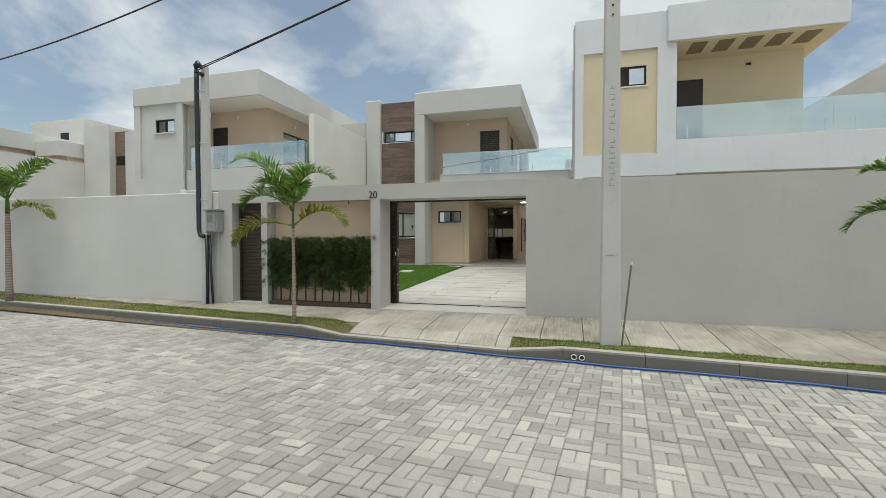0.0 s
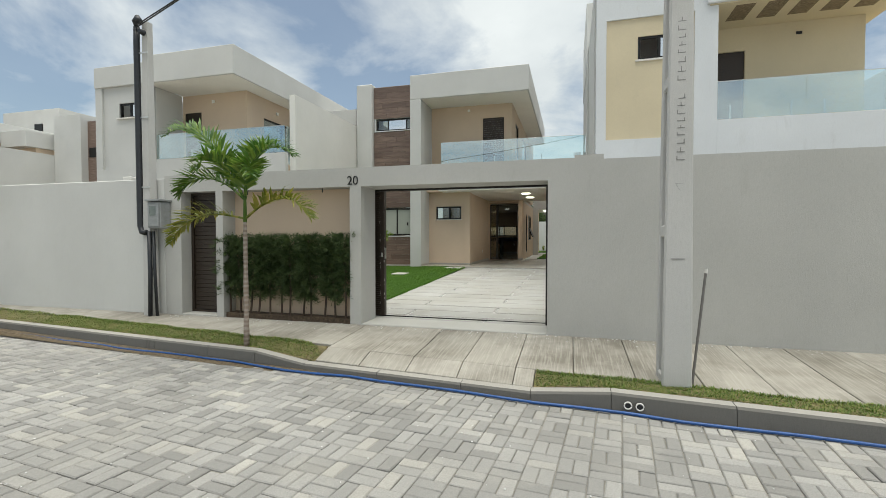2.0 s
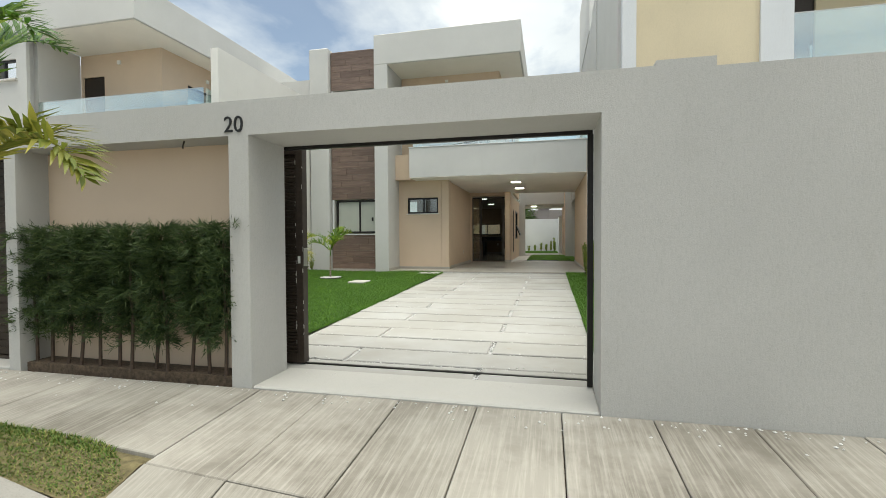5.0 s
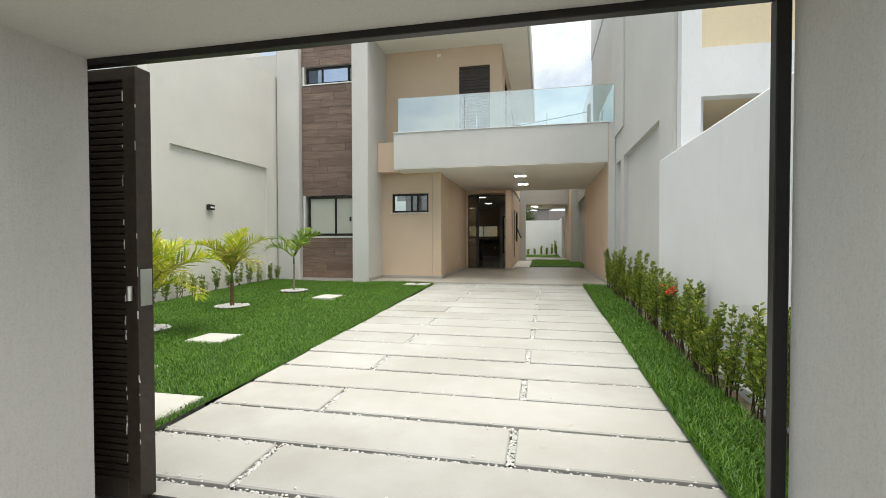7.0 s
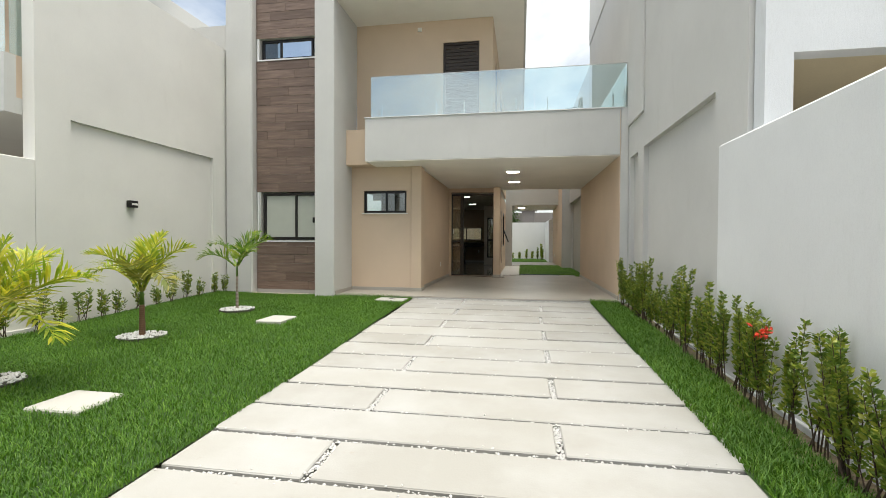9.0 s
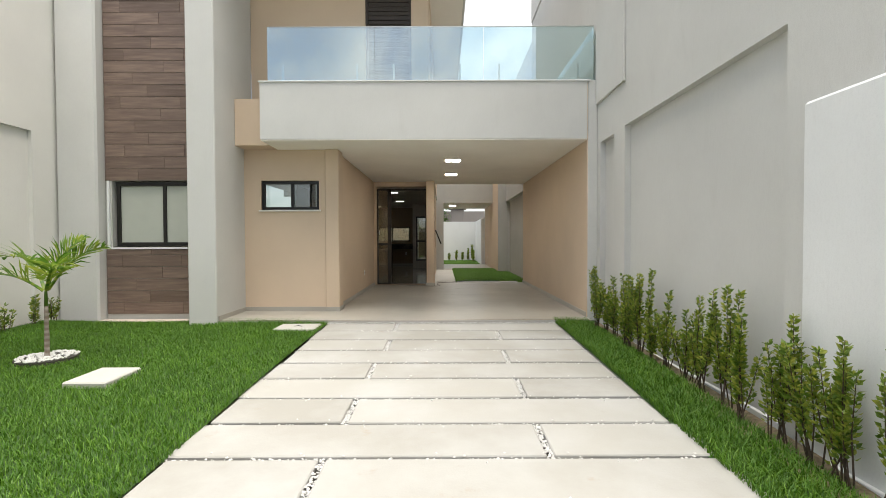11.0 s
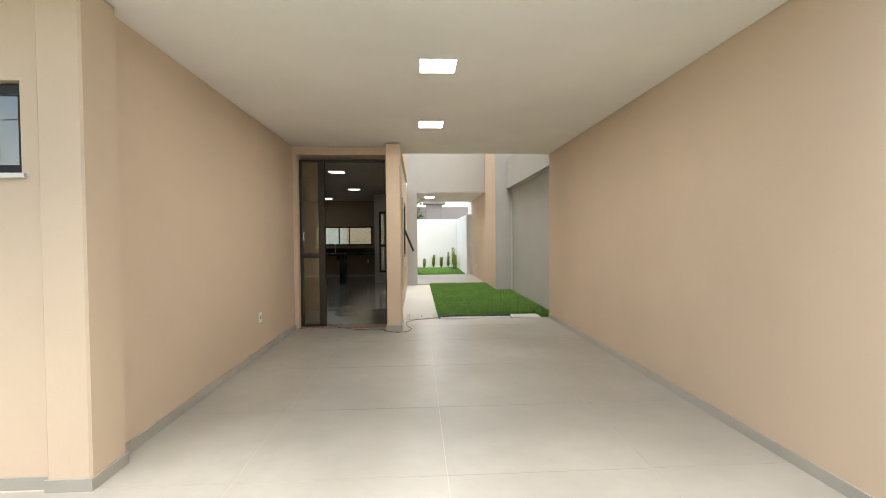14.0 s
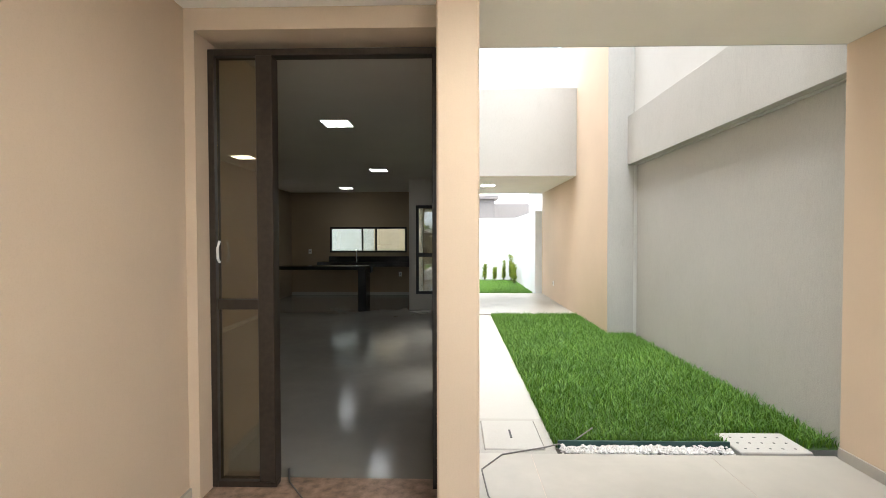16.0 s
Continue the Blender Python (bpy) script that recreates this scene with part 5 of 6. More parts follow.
# ---- poles and wires ----
def big_pole():
    ob = thing("utility_pole", (0.65, 7.0, -0.38), "tapered concrete H-section utility pole with engraved marks", "utility pole")

    def flange(y0, y1):
        bm = bmesh.new()
        lv = []
        for z, w, yy in ((-0.6, 0.132, 0.0), (7.2, 0.066, -0.02)):
            lv.append([bm.verts.new((0.65 + sx * w, (y0 if sy < 0 else y1) + yy, z)) for sx, sy in ((-1, -1), (1, -1), (1, 1), (-1, 1))])
        for i in range(4):
            bm.faces.new([lv[0][i], lv[0][(i + 1) % 4], lv[1][(i + 1) % 4], lv[1][i]])
        bm.faces.new(lv[0]); bm.faces.new(lv[1])
        bmesh.ops.recalc_face_normals(bm, faces=bm.faces)
        bmesh.ops.bevel(bm, geom=list(bm.edges), offset=0.012, segments=1, affect="EDGES")
        return bm
    part("flange", flange(6.885, 6.975), pole_mat, ob)
    part("flange", flange(7.175, 7.265), pole_mat, ob)
    zs = [-0.6, 1.05, 2.5, 3.9, 5.3, 6.6]
    for i, z in enumerate(zs):
        w = 0.125 - 0.0085 * (z + 0.6)
        part("rung", box(0.65 - w, 0.65 + w, 6.97, 7.18, z, z + (0.30 if i == 0 else 0.12), 0.015), pole_mat, ob)
    part("web", box(0.62, 0.68, 6.97, 7.18, -0.5, 6.6, 0.0), pole_mat, ob)
    rng = random.Random(7)
    z = 1.78
    for n, run in enumerate((9, 8)):                 # maker's mark as plain strokes
        for i in range(run):
            wdt = rng.uniform(0.03, 0.055)
            part("engraved_stroke", box(0.615 + rng.uniform(0, 0.01), 0.615 + 0.07, 6.875, 6.886, z, z + 0.008, 0.0), engraved, ob)
            part("engraved_stroke", box(0.615 + 0.03 * (i % 3), 0.622 + 0.03 * (i % 3), 6.875, 6.886, z, z + wdt, 0.0), engraved, ob)
            z += wdt + 0.035
        z += 0.09
    me = text_mesh("engraved_text", "300/9", 0.105, 0.003, engraved)
    tx = child_mesh("engraved_text", me, ob, "engraved pole number")
    tx.matrix_parent_inverse = Matrix.Identity(4)
    tx.matrix_basis = Matrix.Translation((0.035, -0.118, z + 0.42)) @ Matrix.Rotation(radians(90), 4, "X") @ Matrix.Rotation(radians(90), 4, "Z")
    part("triangle_mark", tube([(0.61, 6.882, 1.56), (0.69, 6.882, 1.56), (0.65, 6.882, 1.49), (0.61, 6.882, 1.56)], 0.004, 4), engraved, ob)
    part("level_mark", box(0.58, 0.70, 6.876, 6.885, 0.84, 0.848, 0), engraved, ob)
    # solid black plugs replace the shade of the bolt holes
    for i in range(14):
        part("bolt_hole_shade", cylinder((0.65, 6.865, 4.05 + i * 0.13), (0.65, 6.90, 4.05 + i * 0.13), 0.014, sides=8), cable_black, ob)
    st = thing("rebar_stick", (0.80, 7.0, -0.35), "rusty thin rod leaning beside the pole", "rod")
    part("rod", cylinder((0.80, 6.995, -0.42), (0.925, 7.05, 0.735), 0.013, sides=8), cable_grey, st)
    part("tip", cylinder((0.922, 7.049, 0.70), (0.926, 7.051, 0.745), 0.016, sides=8), pvc_white, st)


def left_pole():
    ob = thing("service_pole", (-7.42, 8.40, -0.3), "slim concrete service pole with black conduits at the wall", "utility pole")
    bm = bmesh.new()
    lv = []
    for z, w in ((-0.5, 0.085), (4.75, 0.055)):
        lv.append([bm.verts.new((-7.42 + sx * w, 8.41 + sy * w, z)) for sx, sy in ((-1, -1), (1, -1), (1, 1), (-1, 1))])
    for i in range(4):
        bm.faces.new([lv[0][i], lv[0][(i + 1) % 4], lv[1][(i + 1) % 4], lv[1][i]])
    bm.faces.new(lv[0]); bm.faces.new(lv[1])
    bmesh.ops.recalc_face_normals(bm, faces=bm.faces)
    part("shaft", bm, pole_mat, ob)
    part("conduit", tube([(-7.56, 8.33, 4.66), (-7.565, 8.33, 4.4), (-7.55, 8.33, 1.25), (-7.50, 8.32, 1.14), (-7.40, 8.31, 1.13)], 0.05, 10), rust_black, ob, smooth=True)
    part("conduit_elbow", tube([(-7.56, 8.33, 4.60), (-7.55, 8.30, 4.74), (-7.48, 8.28, 4.78), (-7.42, 8.27, 4.70)], 0.055, 10), rust_black, ob, smooth=True)
    part("lower_conduit", tube([(-7.36, 8.33, 1.15), (-7.35, 8.33, 0.4), (-7.33, 8.30, -0.33)], 0.035, 8), rust_black, ob, smooth=True)
    part("lower_conduit", tube([(-7.30, 8.36, 1.15), (-7.28, 8.36, 0.4), (-7.22, 8.34, -0.33)], 0.025, 8), rust_black, ob, smooth=True)
    for z in (1.9, 3.1, 4.2):
        part("strap", box(-7.625, -7.33, 8.325, 8.335, z, z + 0.025, 0.002), steel, ob)
    part("insulator", cylinder((-7.42, 8.34, 4.55), (-7.42, 8.25, 4.55), 0.05, 0.035), rust_black, ob)
    mb = thing("meter_box", (-7.22, 8.36, 1.2), "grey electricity meter box fixed to the pole", "meter box")
    part("case", box(-7.36, -7.08, 8.30, 8.52, 1.20, 1.66, 0.015), grey_box, mb)
    part("cover", box(-7.34, -7.10, 8.282, 8.30, 1.23, 1.63, 0.008), grey_box, mb)
    part("lens", box(-7.29, -7.16, 8.272, 8.284, 1.42, 1.58, 0.004), window_glass, mb, "clear meter window")
    part("hood", box(-7.38, -7.06, 8.26, 8.52, 1.665, 1.70, 0.006), grey_box, mb)
    wires = thing("overhead_wire", (-7.42, 8.3, 4.7), "black overhead service wires", "wire", "overhead wires")
    for i, (end, drop) in enumerate((((9.0, 2.25, 5.12), 0.10), ((9.0, 2.20, 5.20), 0.16))):
        part("wire", tube(sag((-7.45, 8.25, 4.62 + 0.04 * i), end, drop, 30), 0.011, 5), cable_black, wires)
    w2 = thing("overhead_wire", (-12.0, 7.5, 5.1), "black overhead street wire", "wire", "overhead wires")
    part("wire", tube(sag((-16.5, 7.5, 4.9), (-7.6, 7.5, 5.72), 0.25), 0.016, 5), cable_black, w2)
    part("wire", tube(sag((-7.6, 7.5, 5.72), (0.6, 6.95, 6.9), 0.06), 0.016, 5), cable_black, w2)


big_pole()
left_pole()


def hose():
    pts = []
    for i in range(60):
        x = 9.0 - i * 0.42
        bow = 0.05 * math.sin(x * 1.3) + 0.03 * math.sin(x * 3.1)
        y = kerb_y(x) - 0.07 - abs(bow)
        z = STREET + 0.02
        pts.append((x, y, z))
    ob = thing("garden_hose", (0, 6.4, STREET), "long blue hose lying in the gutter", "hose")
    part("hose", tube(pts, 0.015, 8), hose_blue, ob, smooth=True)
    for px in (0.17, 0.27):
        p = thing("drain_pipe", (px, kerb_y(px), -0.5), "white plastic drain pipe end in the kerb", "pipe", "kerb drain pipes")
        a = [(px + 0.032 * math.cos(k * math.tau / 16), kerb_y(px) - 0.035, -0.487 + 0.032 * math.sin(k * math.tau / 16)) for k in range(17)]
        part("rim", tube(a, 0.007, 6, False), pvc_white, p)
        # a black plug carries the shade inside the pipe end
        part("bore_shade", cylinder((px, kerb_y(px) - 0.03, -0.487), (px, kerb_y(px) + 0.05, -0.487), 0.033), cable_black, p, "black plug for the shaded pipe mouth")


hose()


# ---- plants ----
def frond_mesh(name, length, lift, droop, leaf_len, leaf_w, n, mat, seed, vee=0.45):
    """A feather frond along +x from the origin."""
    rng = np.random.default_rng(seed)
    t = np.linspace(0, 1, n)
    ang = lift - (lift + droop) * t ** 1.9
    ds = length / n
    x = np.cumsum(np.cos(ang)) * ds
    z = np.cumsum(np.sin(ang)) * ds
    pts = np.stack([x, np.zeros(n), z], 1)
    tan = np.stack([np.cos(ang), np.zeros(n), np.sin(ang)], 1)
    upv = np.stack([-np.sin(ang), np.zeros(n), np.cos(ang)], 1)
    verts, faces = [], []
    for i in range(n):
        if t[i] < 0.16:
            continue
        prof = math.sin(math.pi * min(1.0, (t[i] - 0.10) / 0.9) ** 0.75) * 0.75 + 0.30
        for s in (-1, 1):
            for k in range(2):
                L = leaf_len * prof * rng.uniform(0.82, 1.12)
                fw = rng.uniform(0.45, 0.85) + t[i] * 0.5
                d = tan[i] * fw + np.array([0, s, 0]) * rng.uniform(0.75, 1.0) + upv[i] * (vee * rng.uniform(0.1, 1.2) * (1 if k else 0.4))
                d /= np.linalg.norm(d)
                wv = np.cross(d, upv[i]); wv /= np.linalg.norm(wv) + 1e-9
                p0 = pts[i] + tan[i] * rng.uniform(-0.5, 0.5) * ds
                p1 = p0 + d * L * 0.5
                p2 = p0 + d * L * 0.97 - np.array([0, 0, 1]) * L * rng.uniform(0.04, 0.26)
                w = leaf_w * rng.uniform(0.8, 1.2)
                b = len(verts)
                verts += [p0 - wv * w * 0.35, p0 + wv * w * 0.35, p1 + wv * w, p1 - wv * w, p2]
                faces += [(b, b + 1, b + 2, b + 3), (b + 3, b + 2, b + 4)]
    # rachis
    for i in range(n - 1):
        r0, r1 = 0.016 * (1 - t[i]) + 0.003, 0.016 * (1 - t[i + 1]) + 0.003
        b = len(verts)
        for p, u, r in ((pts[i], upv[i], r0), (pts[i + 1], upv[i + 1], r1)):
            verts += [p + u * r, p + np.array([0, r, 0]) - u * r * 0.5, p - np.array([0, r, 0]) - u * r * 0.5]
        faces += [(b, b + 1, b + 4, b + 3), (b + 1, b + 2, b + 5, b + 4), (b + 2, b, b + 3, b + 5)]
    return raw_mesh(name, [tuple(v) for v in verts], faces, mat)


def palm(base, trunk_h, r0, fronds, label, bark_mat, mats, leaf=(0.26, 0.011), n=26, lean=(0, 0), pebble=False, seed=0, shaft=0.2, vee=0.45):
    bx, by, bz = base
    ob = thing("palm", base, label, "palm")
    top = Vector((bx + lean[0], by + lean[1], bz + trunk_h))
    pts, rad = [], []
    for i in range(9):
        k = i / 8
        pts.append((bx + lean[0] * k ** 1.4, by + lean[1] * k ** 1.4, bz - 0.05 + (trunk_h + 0.05) * k))
        rad.append(r0 * (1.25 - 0.45 * k + 0.08 * math.sin(i * 2.1)))
    part("trunk", tube(pts, rad, 10), bark_mat, ob, smooth=True)
    part("crownshaft", tube([top - Vector((0, 0, 0.02)), top + Vector((0, 0, shaft * 0.5)), top + Vector((0, 0, shaft * 1.1))], [r0 * 0.85, r0 * 0.7, r0 * 0.3], 8), palm_leaf, ob, smooth=True)
    for i, (az, length, lift, droop, mi) in enumerate(fronds):
        me = frond_mesh("frond", length, radians(lift), radians(droop), leaf[0], leaf[1], n, mats[mi], seed * 31 + i, vee)
        f = new("frond", me)
        f.parent = ob
        f.matrix_basis = Matrix.Translation(top - Vector(base) + Vector((0, 0, (0.02 if mi and shaft > 0.4 else shaft * 0.62)))) @ Matrix.Rotation(radians(az), 4, "Z") @ Matrix.Rotation(radians((i * 37) % 40 - 20), 4, "X")
    if pebble:
        rng = np.random.default_rng(seed)
        ring_pebbles(ob, bx, by, bz, rng)
    return ob


def pebble_mesh(name, centres, size, mat, seed):
    rng = np.random.default_rng(seed)
    octa = np.array([(1, 0, 0), (0, 1, 0), (-1, 0, 0), (0, -1, 0), (0, 0, 1), (0, 0, -1)], float)
    tri = np.array([(0, 1, 4), (1, 2, 4), (2, 3, 4), (3, 0, 4), (1, 0, 5), (2, 1, 5), (3, 2, 5), (0, 3, 5)])
    c = len(centres)
    s = rng.uniform(0.55, 1.3, (c, 1, 1)) * size * rng.uniform(0.7, 1.2, (c, 1, 3))
    a = rng.uniform(0, math.tau, c)
    v = octa[None] * s
    ca, sa = np.cos(a)[:, None], np.sin(a)[:, None]
    v = np.stack([v[..., 0] * ca - v[..., 1] * sa, v[..., 0] * sa + v[..., 1] * ca, v[..., 2] * 0.7], 2) + np.asarray(centres)[:, None, :]
    f = (np.arange(c)[:, None, None] * 6 + tri[None]).reshape(-1, 3)
    me = raw_mesh(name, v.reshape(-1, 3).tolist(), f.tolist(), mat)
    return me


def ring_pebbles(ob, bx, by, bz, rng):
    r = np.sqrt(rng.uniform(0.02, 1, 260)) * 0.27
    a = rng.uniform(0, math.tau, 260)
    c = np.stack([bx + r * np.cos(a), by + r * np.sin(a), np.full(260, bz + 0.055)], 1)
    child_mesh("pebbles", pebble_mesh("pebbles", c, 0.02, pebble_white, 3), ob, "ring of white pebbles")
    part("bed", cylinder((bx, by, bz - 0.05), (bx, by, bz + 0.045), 0.28, sides=20), gap_shade_gravel, ob)


STREET_FRONDS = [(181, 1.55, 80, 28, 0), (2, 1.20, 74, 40, 0), (268, 1.0, 70, 62, 0), (203, 1.0, 46, 72, 0), (183, 1.25, 12, 66, 1), (357, 1.15, 34, 62, 1), (92, 1.15, 84, 4, 0), (315, 0.85, 66, 60, 0)]
palm((-4.47, 7.19, -0.33), 1.60, 0.030, STREET_FRONDS, "young palm with arching fronds in the grass verge", palm_bark, [palm_leaf, palm_yellow], (0.36, 0.016), 38, (-0.02, 0.02), seed=1, shaft=0.42, vee=1.0)
VERGE_FRONDS = [(0, 1.55, 76, 20, 0), (348, 1.40, 52, 45, 0), (8, 1.30, 22, 62, 1), (185, 1.45, 70, 30, 0), (175, 1.3, 30, 60, 0), (262, 1.2, 64, 60, 0), (215, 1.1, 40, 70, 0), (90, 1.3, 78, 12, 0), (300, 1.1, 48, 66, 0)]
palm((-12.72, 7.94, -0.36), 2.05, 0.060, VERGE_FRONDS, "palm with a ringed trunk in the grass verge", palm_bark, [palm_leaf, palm_yellow], (0.34, 0.017), 40, seed=2, shaft=0.5, vee=1.0)
palm((4.27, 6.75, -0.40), 1.32, 0.055, [(a, l * 0.86, u, d, m) for a, l, u, d, m in VERGE_FRONDS], "palm in the grass verge beside the street", palm_bark, [palm_leaf, palm_yellow], (0.34, 0.017), 40, seed=3, shaft=0.45, vee=1.0)
GARDEN_FRONDS = [(8, 1.05, 52, 20, 0), (62, 0.85, 76, -20, 0), (118, 0.8, 78, -25, 0), (172, 0.95, 58, 12, 0), (222, 0.85, 44, 38, 1), (285, 0.85, 66, 0, 0), (338, 1.0, 40, 34, 1), (90, 0.8, 86, -60, 0), (196, 0.75, 26, 60, 0), (352, 0.95, 24, 48, 0)]
UPRIGHT_FRONDS = [(20, 0.85, 74, -10, 0), (160, 0.8, 78, -25, 0), (250, 0.8, 70, 0, 0), (335, 0.95, 46, 62, 1), (185, 0.85, 48, 40, 0), (80, 0.8, 84, -50, 0), (300, 0.7, 62, 20, 1)]
SLIM_FRONDS = [(10, 0.75, 68, -10, 0), (175, 0.8, 58, 14, 0), (60, 0.7, 80, -35, 0), (230, 0.65, 46, 40, 0), (330, 0.7, 54, 22, 0)]
palm((-6.50, 12.37, drive_z(12.37)), 0.40, 0.036, GARDEN_FRONDS, "yellow-green areca palm in a white pebble ring", brown_bark, [areca_leaf, palm_yellow], (0.37, 0.0125), 22, pebble=True, seed=5, vee=0.75)
palm((-6.57, 14.14, drive_z(14.14)), 0.46, 0.034, UPRIGHT_FRONDS, "upright yellow-green areca palm in a white pebble ring", brown_bark, [areca_leaf, palm_yellow], (0.34, 0.0125), 22, pebble=True, seed=6, vee=0.75)
palm((-6.55, 16.08, drive_z(16.08)), 0.62, 0.022, SLIM_FRONDS, "slim young areca palm in a white pebble ring", palm_bark, [areca_young, palm_yellow], (0.32, 0.012), 20, pebble=True, seed=7, vee=0.75)


def hedge():
    rng = np.random.default_rng(12)
    for i in range(12):
        x = -5.95 + i * 0.2 + rng.uniform(-0.02, 0.02)
        y = 8.60 + rng.uniform(-0.02, 0.05)
        ob = thing("hedge_plant", (x, y, -0.235), "feathery dark green clipped hedge conifer against the wall", "hedge plant", "hedge row")
        lean = rng.uniform(-0.10, 0.08)
        part("stem", tube([(x, y, -0.26), (x + lean * 0.4, y + 0.02, 0.2), (x + lean, y, 0.6), (x + lean, y, 1.02)], [0.017, 0.014, 0.011, 0.004], 6), twig_bark, ob)
        pos, aim = [], []
        for q in range(112):
            h = 0.14 + 1.02 * rng.uniform(0, 1) ** 0.8
            a = rng.uniform(0, math.tau)
            reach = rng.uniform(0.10, 0.25) * (0.55 + 0.45 * min(1.0, h / 0.5))
            d = np.array([math.cos(a), math.sin(a) * 0.75 - 0.08, rng.uniform(-0.05, 0.75)])
            root = np.array([x + lean * min(1.0, h + 0.2), y, h - 0.10])
            k = int(46 * (0.35 + 0.65 * min(1.0, h / 0.45)))
            f = rng.uniform(0.1, 1.0, k)[:, None]
            p = root + d * reach * f - np.array([0, 0, 0.10]) * f ** 2 + rng.normal(0, 0.012, (k, 3))
            p[:, 2] = np.minimum(p[:, 2], 1.08 + rng.normal(0, 0.035, k))
            pos.append(p)
            aim.append(d * 0.8 + rng.normal(0, 0.42, (k, 3)) - np.array([0, 0, 0.25]))
        pos, aim = np.concatenate(pos), np.concatenate(aim)
        child_mesh("foliage", leaf_cloud("foliage", pos, aim, 0.085, 0.0042, hedge_leaf, 50 + i), ob)


hedge()


def shrub(x, y, z, h, spread, seed, leaf=(0.06, 0.014), flower=0, stems=5, label="leggy leafy shrub along the garden wall", group="shrubs along the wall", density=1.0):
    rng = np.random.default_rng(seed)
    ob = thing("shrub", (x, y, z), label, "shrub", group)
    pos, aim = [], []
    for s in range(stems):
        a = rng.uniform(0, math.tau)
        rr = rng.uniform(0.15, 1.0) * spread * 0.62
        hh = h * rng.uniform(0.50, 1.0)
        tip = Vector((x + rr * math.cos(a) * 0.5, y + rr * math.sin(a), z + hh))
        mid = Vector((x + rr * math.cos(a) * 0.2, y + rr * math.sin(a) * 0.7, z + hh * 0.5))
        foot = Vector((x + rng.uniform(-0.04, 0.04), y + rng.uniform(-0.08, 0.08), z - 0.03))
        pts = [foot, mid.lerp(foot, 0.5), mid, tip]
        t = tube(pts, [0.006, 0.005, 0.004, 0.0015], 5)
        part("stem", t, twig_bark, ob)
        nl = int(85 * hh / 0.8 * density)
        for k in np.sort(rng.uniform(0.30, 1.0, nl)):
            p = mid.lerp(tip, (k - 0.5) * 2) if k > 0.5 else foot.lerp(mid, k * 2)
            b = rng.uniform(0, math.tau)
            off = rng.uniform(0.0, 0.03) * (1.25 - k)
            pos.append((p.x + math.cos(b) * off, p.y + math.sin(b) * off, p.z))
            aim.append((math.cos(b), math.sin(b), rng.uniform(0.3, 1.1)))
    child_mesh("foliage", leaf_cloud("foliage", np.array(pos), np.array(aim), leaf[0], leaf[1], shrub_leaf, seed), ob)
    for i in range(flower):
        c = np.array([(x - 0.02, y, z + h * 0.8)]) + rng.normal(0, 0.022, (26, 3))
        ad = rng.normal(size=(26, 3))
        child_mesh("flower", leaf_cloud("flower", c, ad, 0.045, 0.012, flower_red, seed + 9), ob, "red flower head")
    return ob


rs = random.Random(21)
yq = 9.55
i = 0
while yq < 17.6:
    shrub(-0.02 + rs.uniform(-0.05, 0.04), yq, drive_z(yq) - 0.01, rs.uniform(0.66, 1.04), rs.uniform(0.28, 0.46), 100 + i, (0.042, 0.0115), flower=1 if i in (1, 2, 12) else 0, stems=rs.choice((7, 8, 9)), density=1.7)
    yq += rs.uniform(0.20, 0.33)
    i += 1
yq = 11.2
while yq < 18.2:
    shrub(-8.28 + rs.uniform(-0.04, 0.05), yq, drive_z(yq) - 0.01, rs.uniform(0.42, 0.66), 0.24, 300 + i, stems=5, label="sparse young shrub along the grey garden wall", group="young shrubs", density=0.8)
    yq += rs.uniform(0.28, 0.42)
    i += 1
for q, (bx, by, bh) in enumerate(((-2.3, 36.7, 0.45), (-1.9, 36.7, 0.5), (-1.5, 36.72, 0.65), (-1.15, 36.68, 0.5), (-0.85, 36.6, 0.8), (-0.62, 36.3, 0.95), (-0.60, 35.9, 0.85), (-0.62, 35.5, 0.7))):
    shrub(bx, by, -0.02, bh, 0.22, 500 + q, (0.075, 0.018), stems=6, label="small leafy shrub at the back garden wall", group="back garden shrubs")


def far_tree(base, h, r, seed):
    rng = np.random.default_rng(seed)
    ob = thing("tree", base, "leafy green tree beyond the back wall", "tree")
    b = Vector(base)
    part("trunk", tube([b, b + Vector((0.1, 0, h * 0.4)), b + Vector((0, 0.1, h * 0.7))], [0.16, 0.12, 0.06], 8), twig_bark, ob)
    lobes = b + Vector((0, 0, h * 0.75))
    pos = []
    for k in range(16):
        c = np.array(lobes) + rng.normal(0, r * 0.5, 3)
        pos.append(c + rng.normal(0, r * 0.22, (170, 3)))
    pos = np.concatenate(pos)
    child_mesh("crown", leaf_cloud("crown", pos, rng.normal(size=pos.shape), 0.22, 0.06, tree_leaf, seed), ob)


far_tree((-2.5, 40.4, -0.66), 4.6, 1.3, 77)


# ---- lawns ----
LIDS = [(-5.70, -5.04, 10.66, 11.06), (-5.54, -5.06, 11.92, 12.36), (-5.68, -5.28, 15.22, 15.72), (-4.58, -4.00, 17.36, 17.80), (-5.15, -4.02, 9.98, 10.44), (-5.15, -4.00, 9.46, 9.93)]


def lawn_z(x, y):
    return drive_z(y) + 0.006 + 0.015 * np.sin(x * 1.7 + y * 0.9)


def off_lids(x, y):
    ok = np.ones(len(x), bool)
    for a, b, c, d in LIDS:
        ok &= ~((x > a + 0.02) & (x < b - 0.02) & (y > c + 0.02) & (y < d - 0.02))
    for px, py in ((-6.50, 12.37), (-6.57, 14.14), (-6.55, 16.08)):
        ok &= (x - px) ** 2 + (y - py) ** 2 > 0.27 ** 2
    ok &= ~((x > -6.03) & (x < -5.59) & (y > 17.88))
    return ok


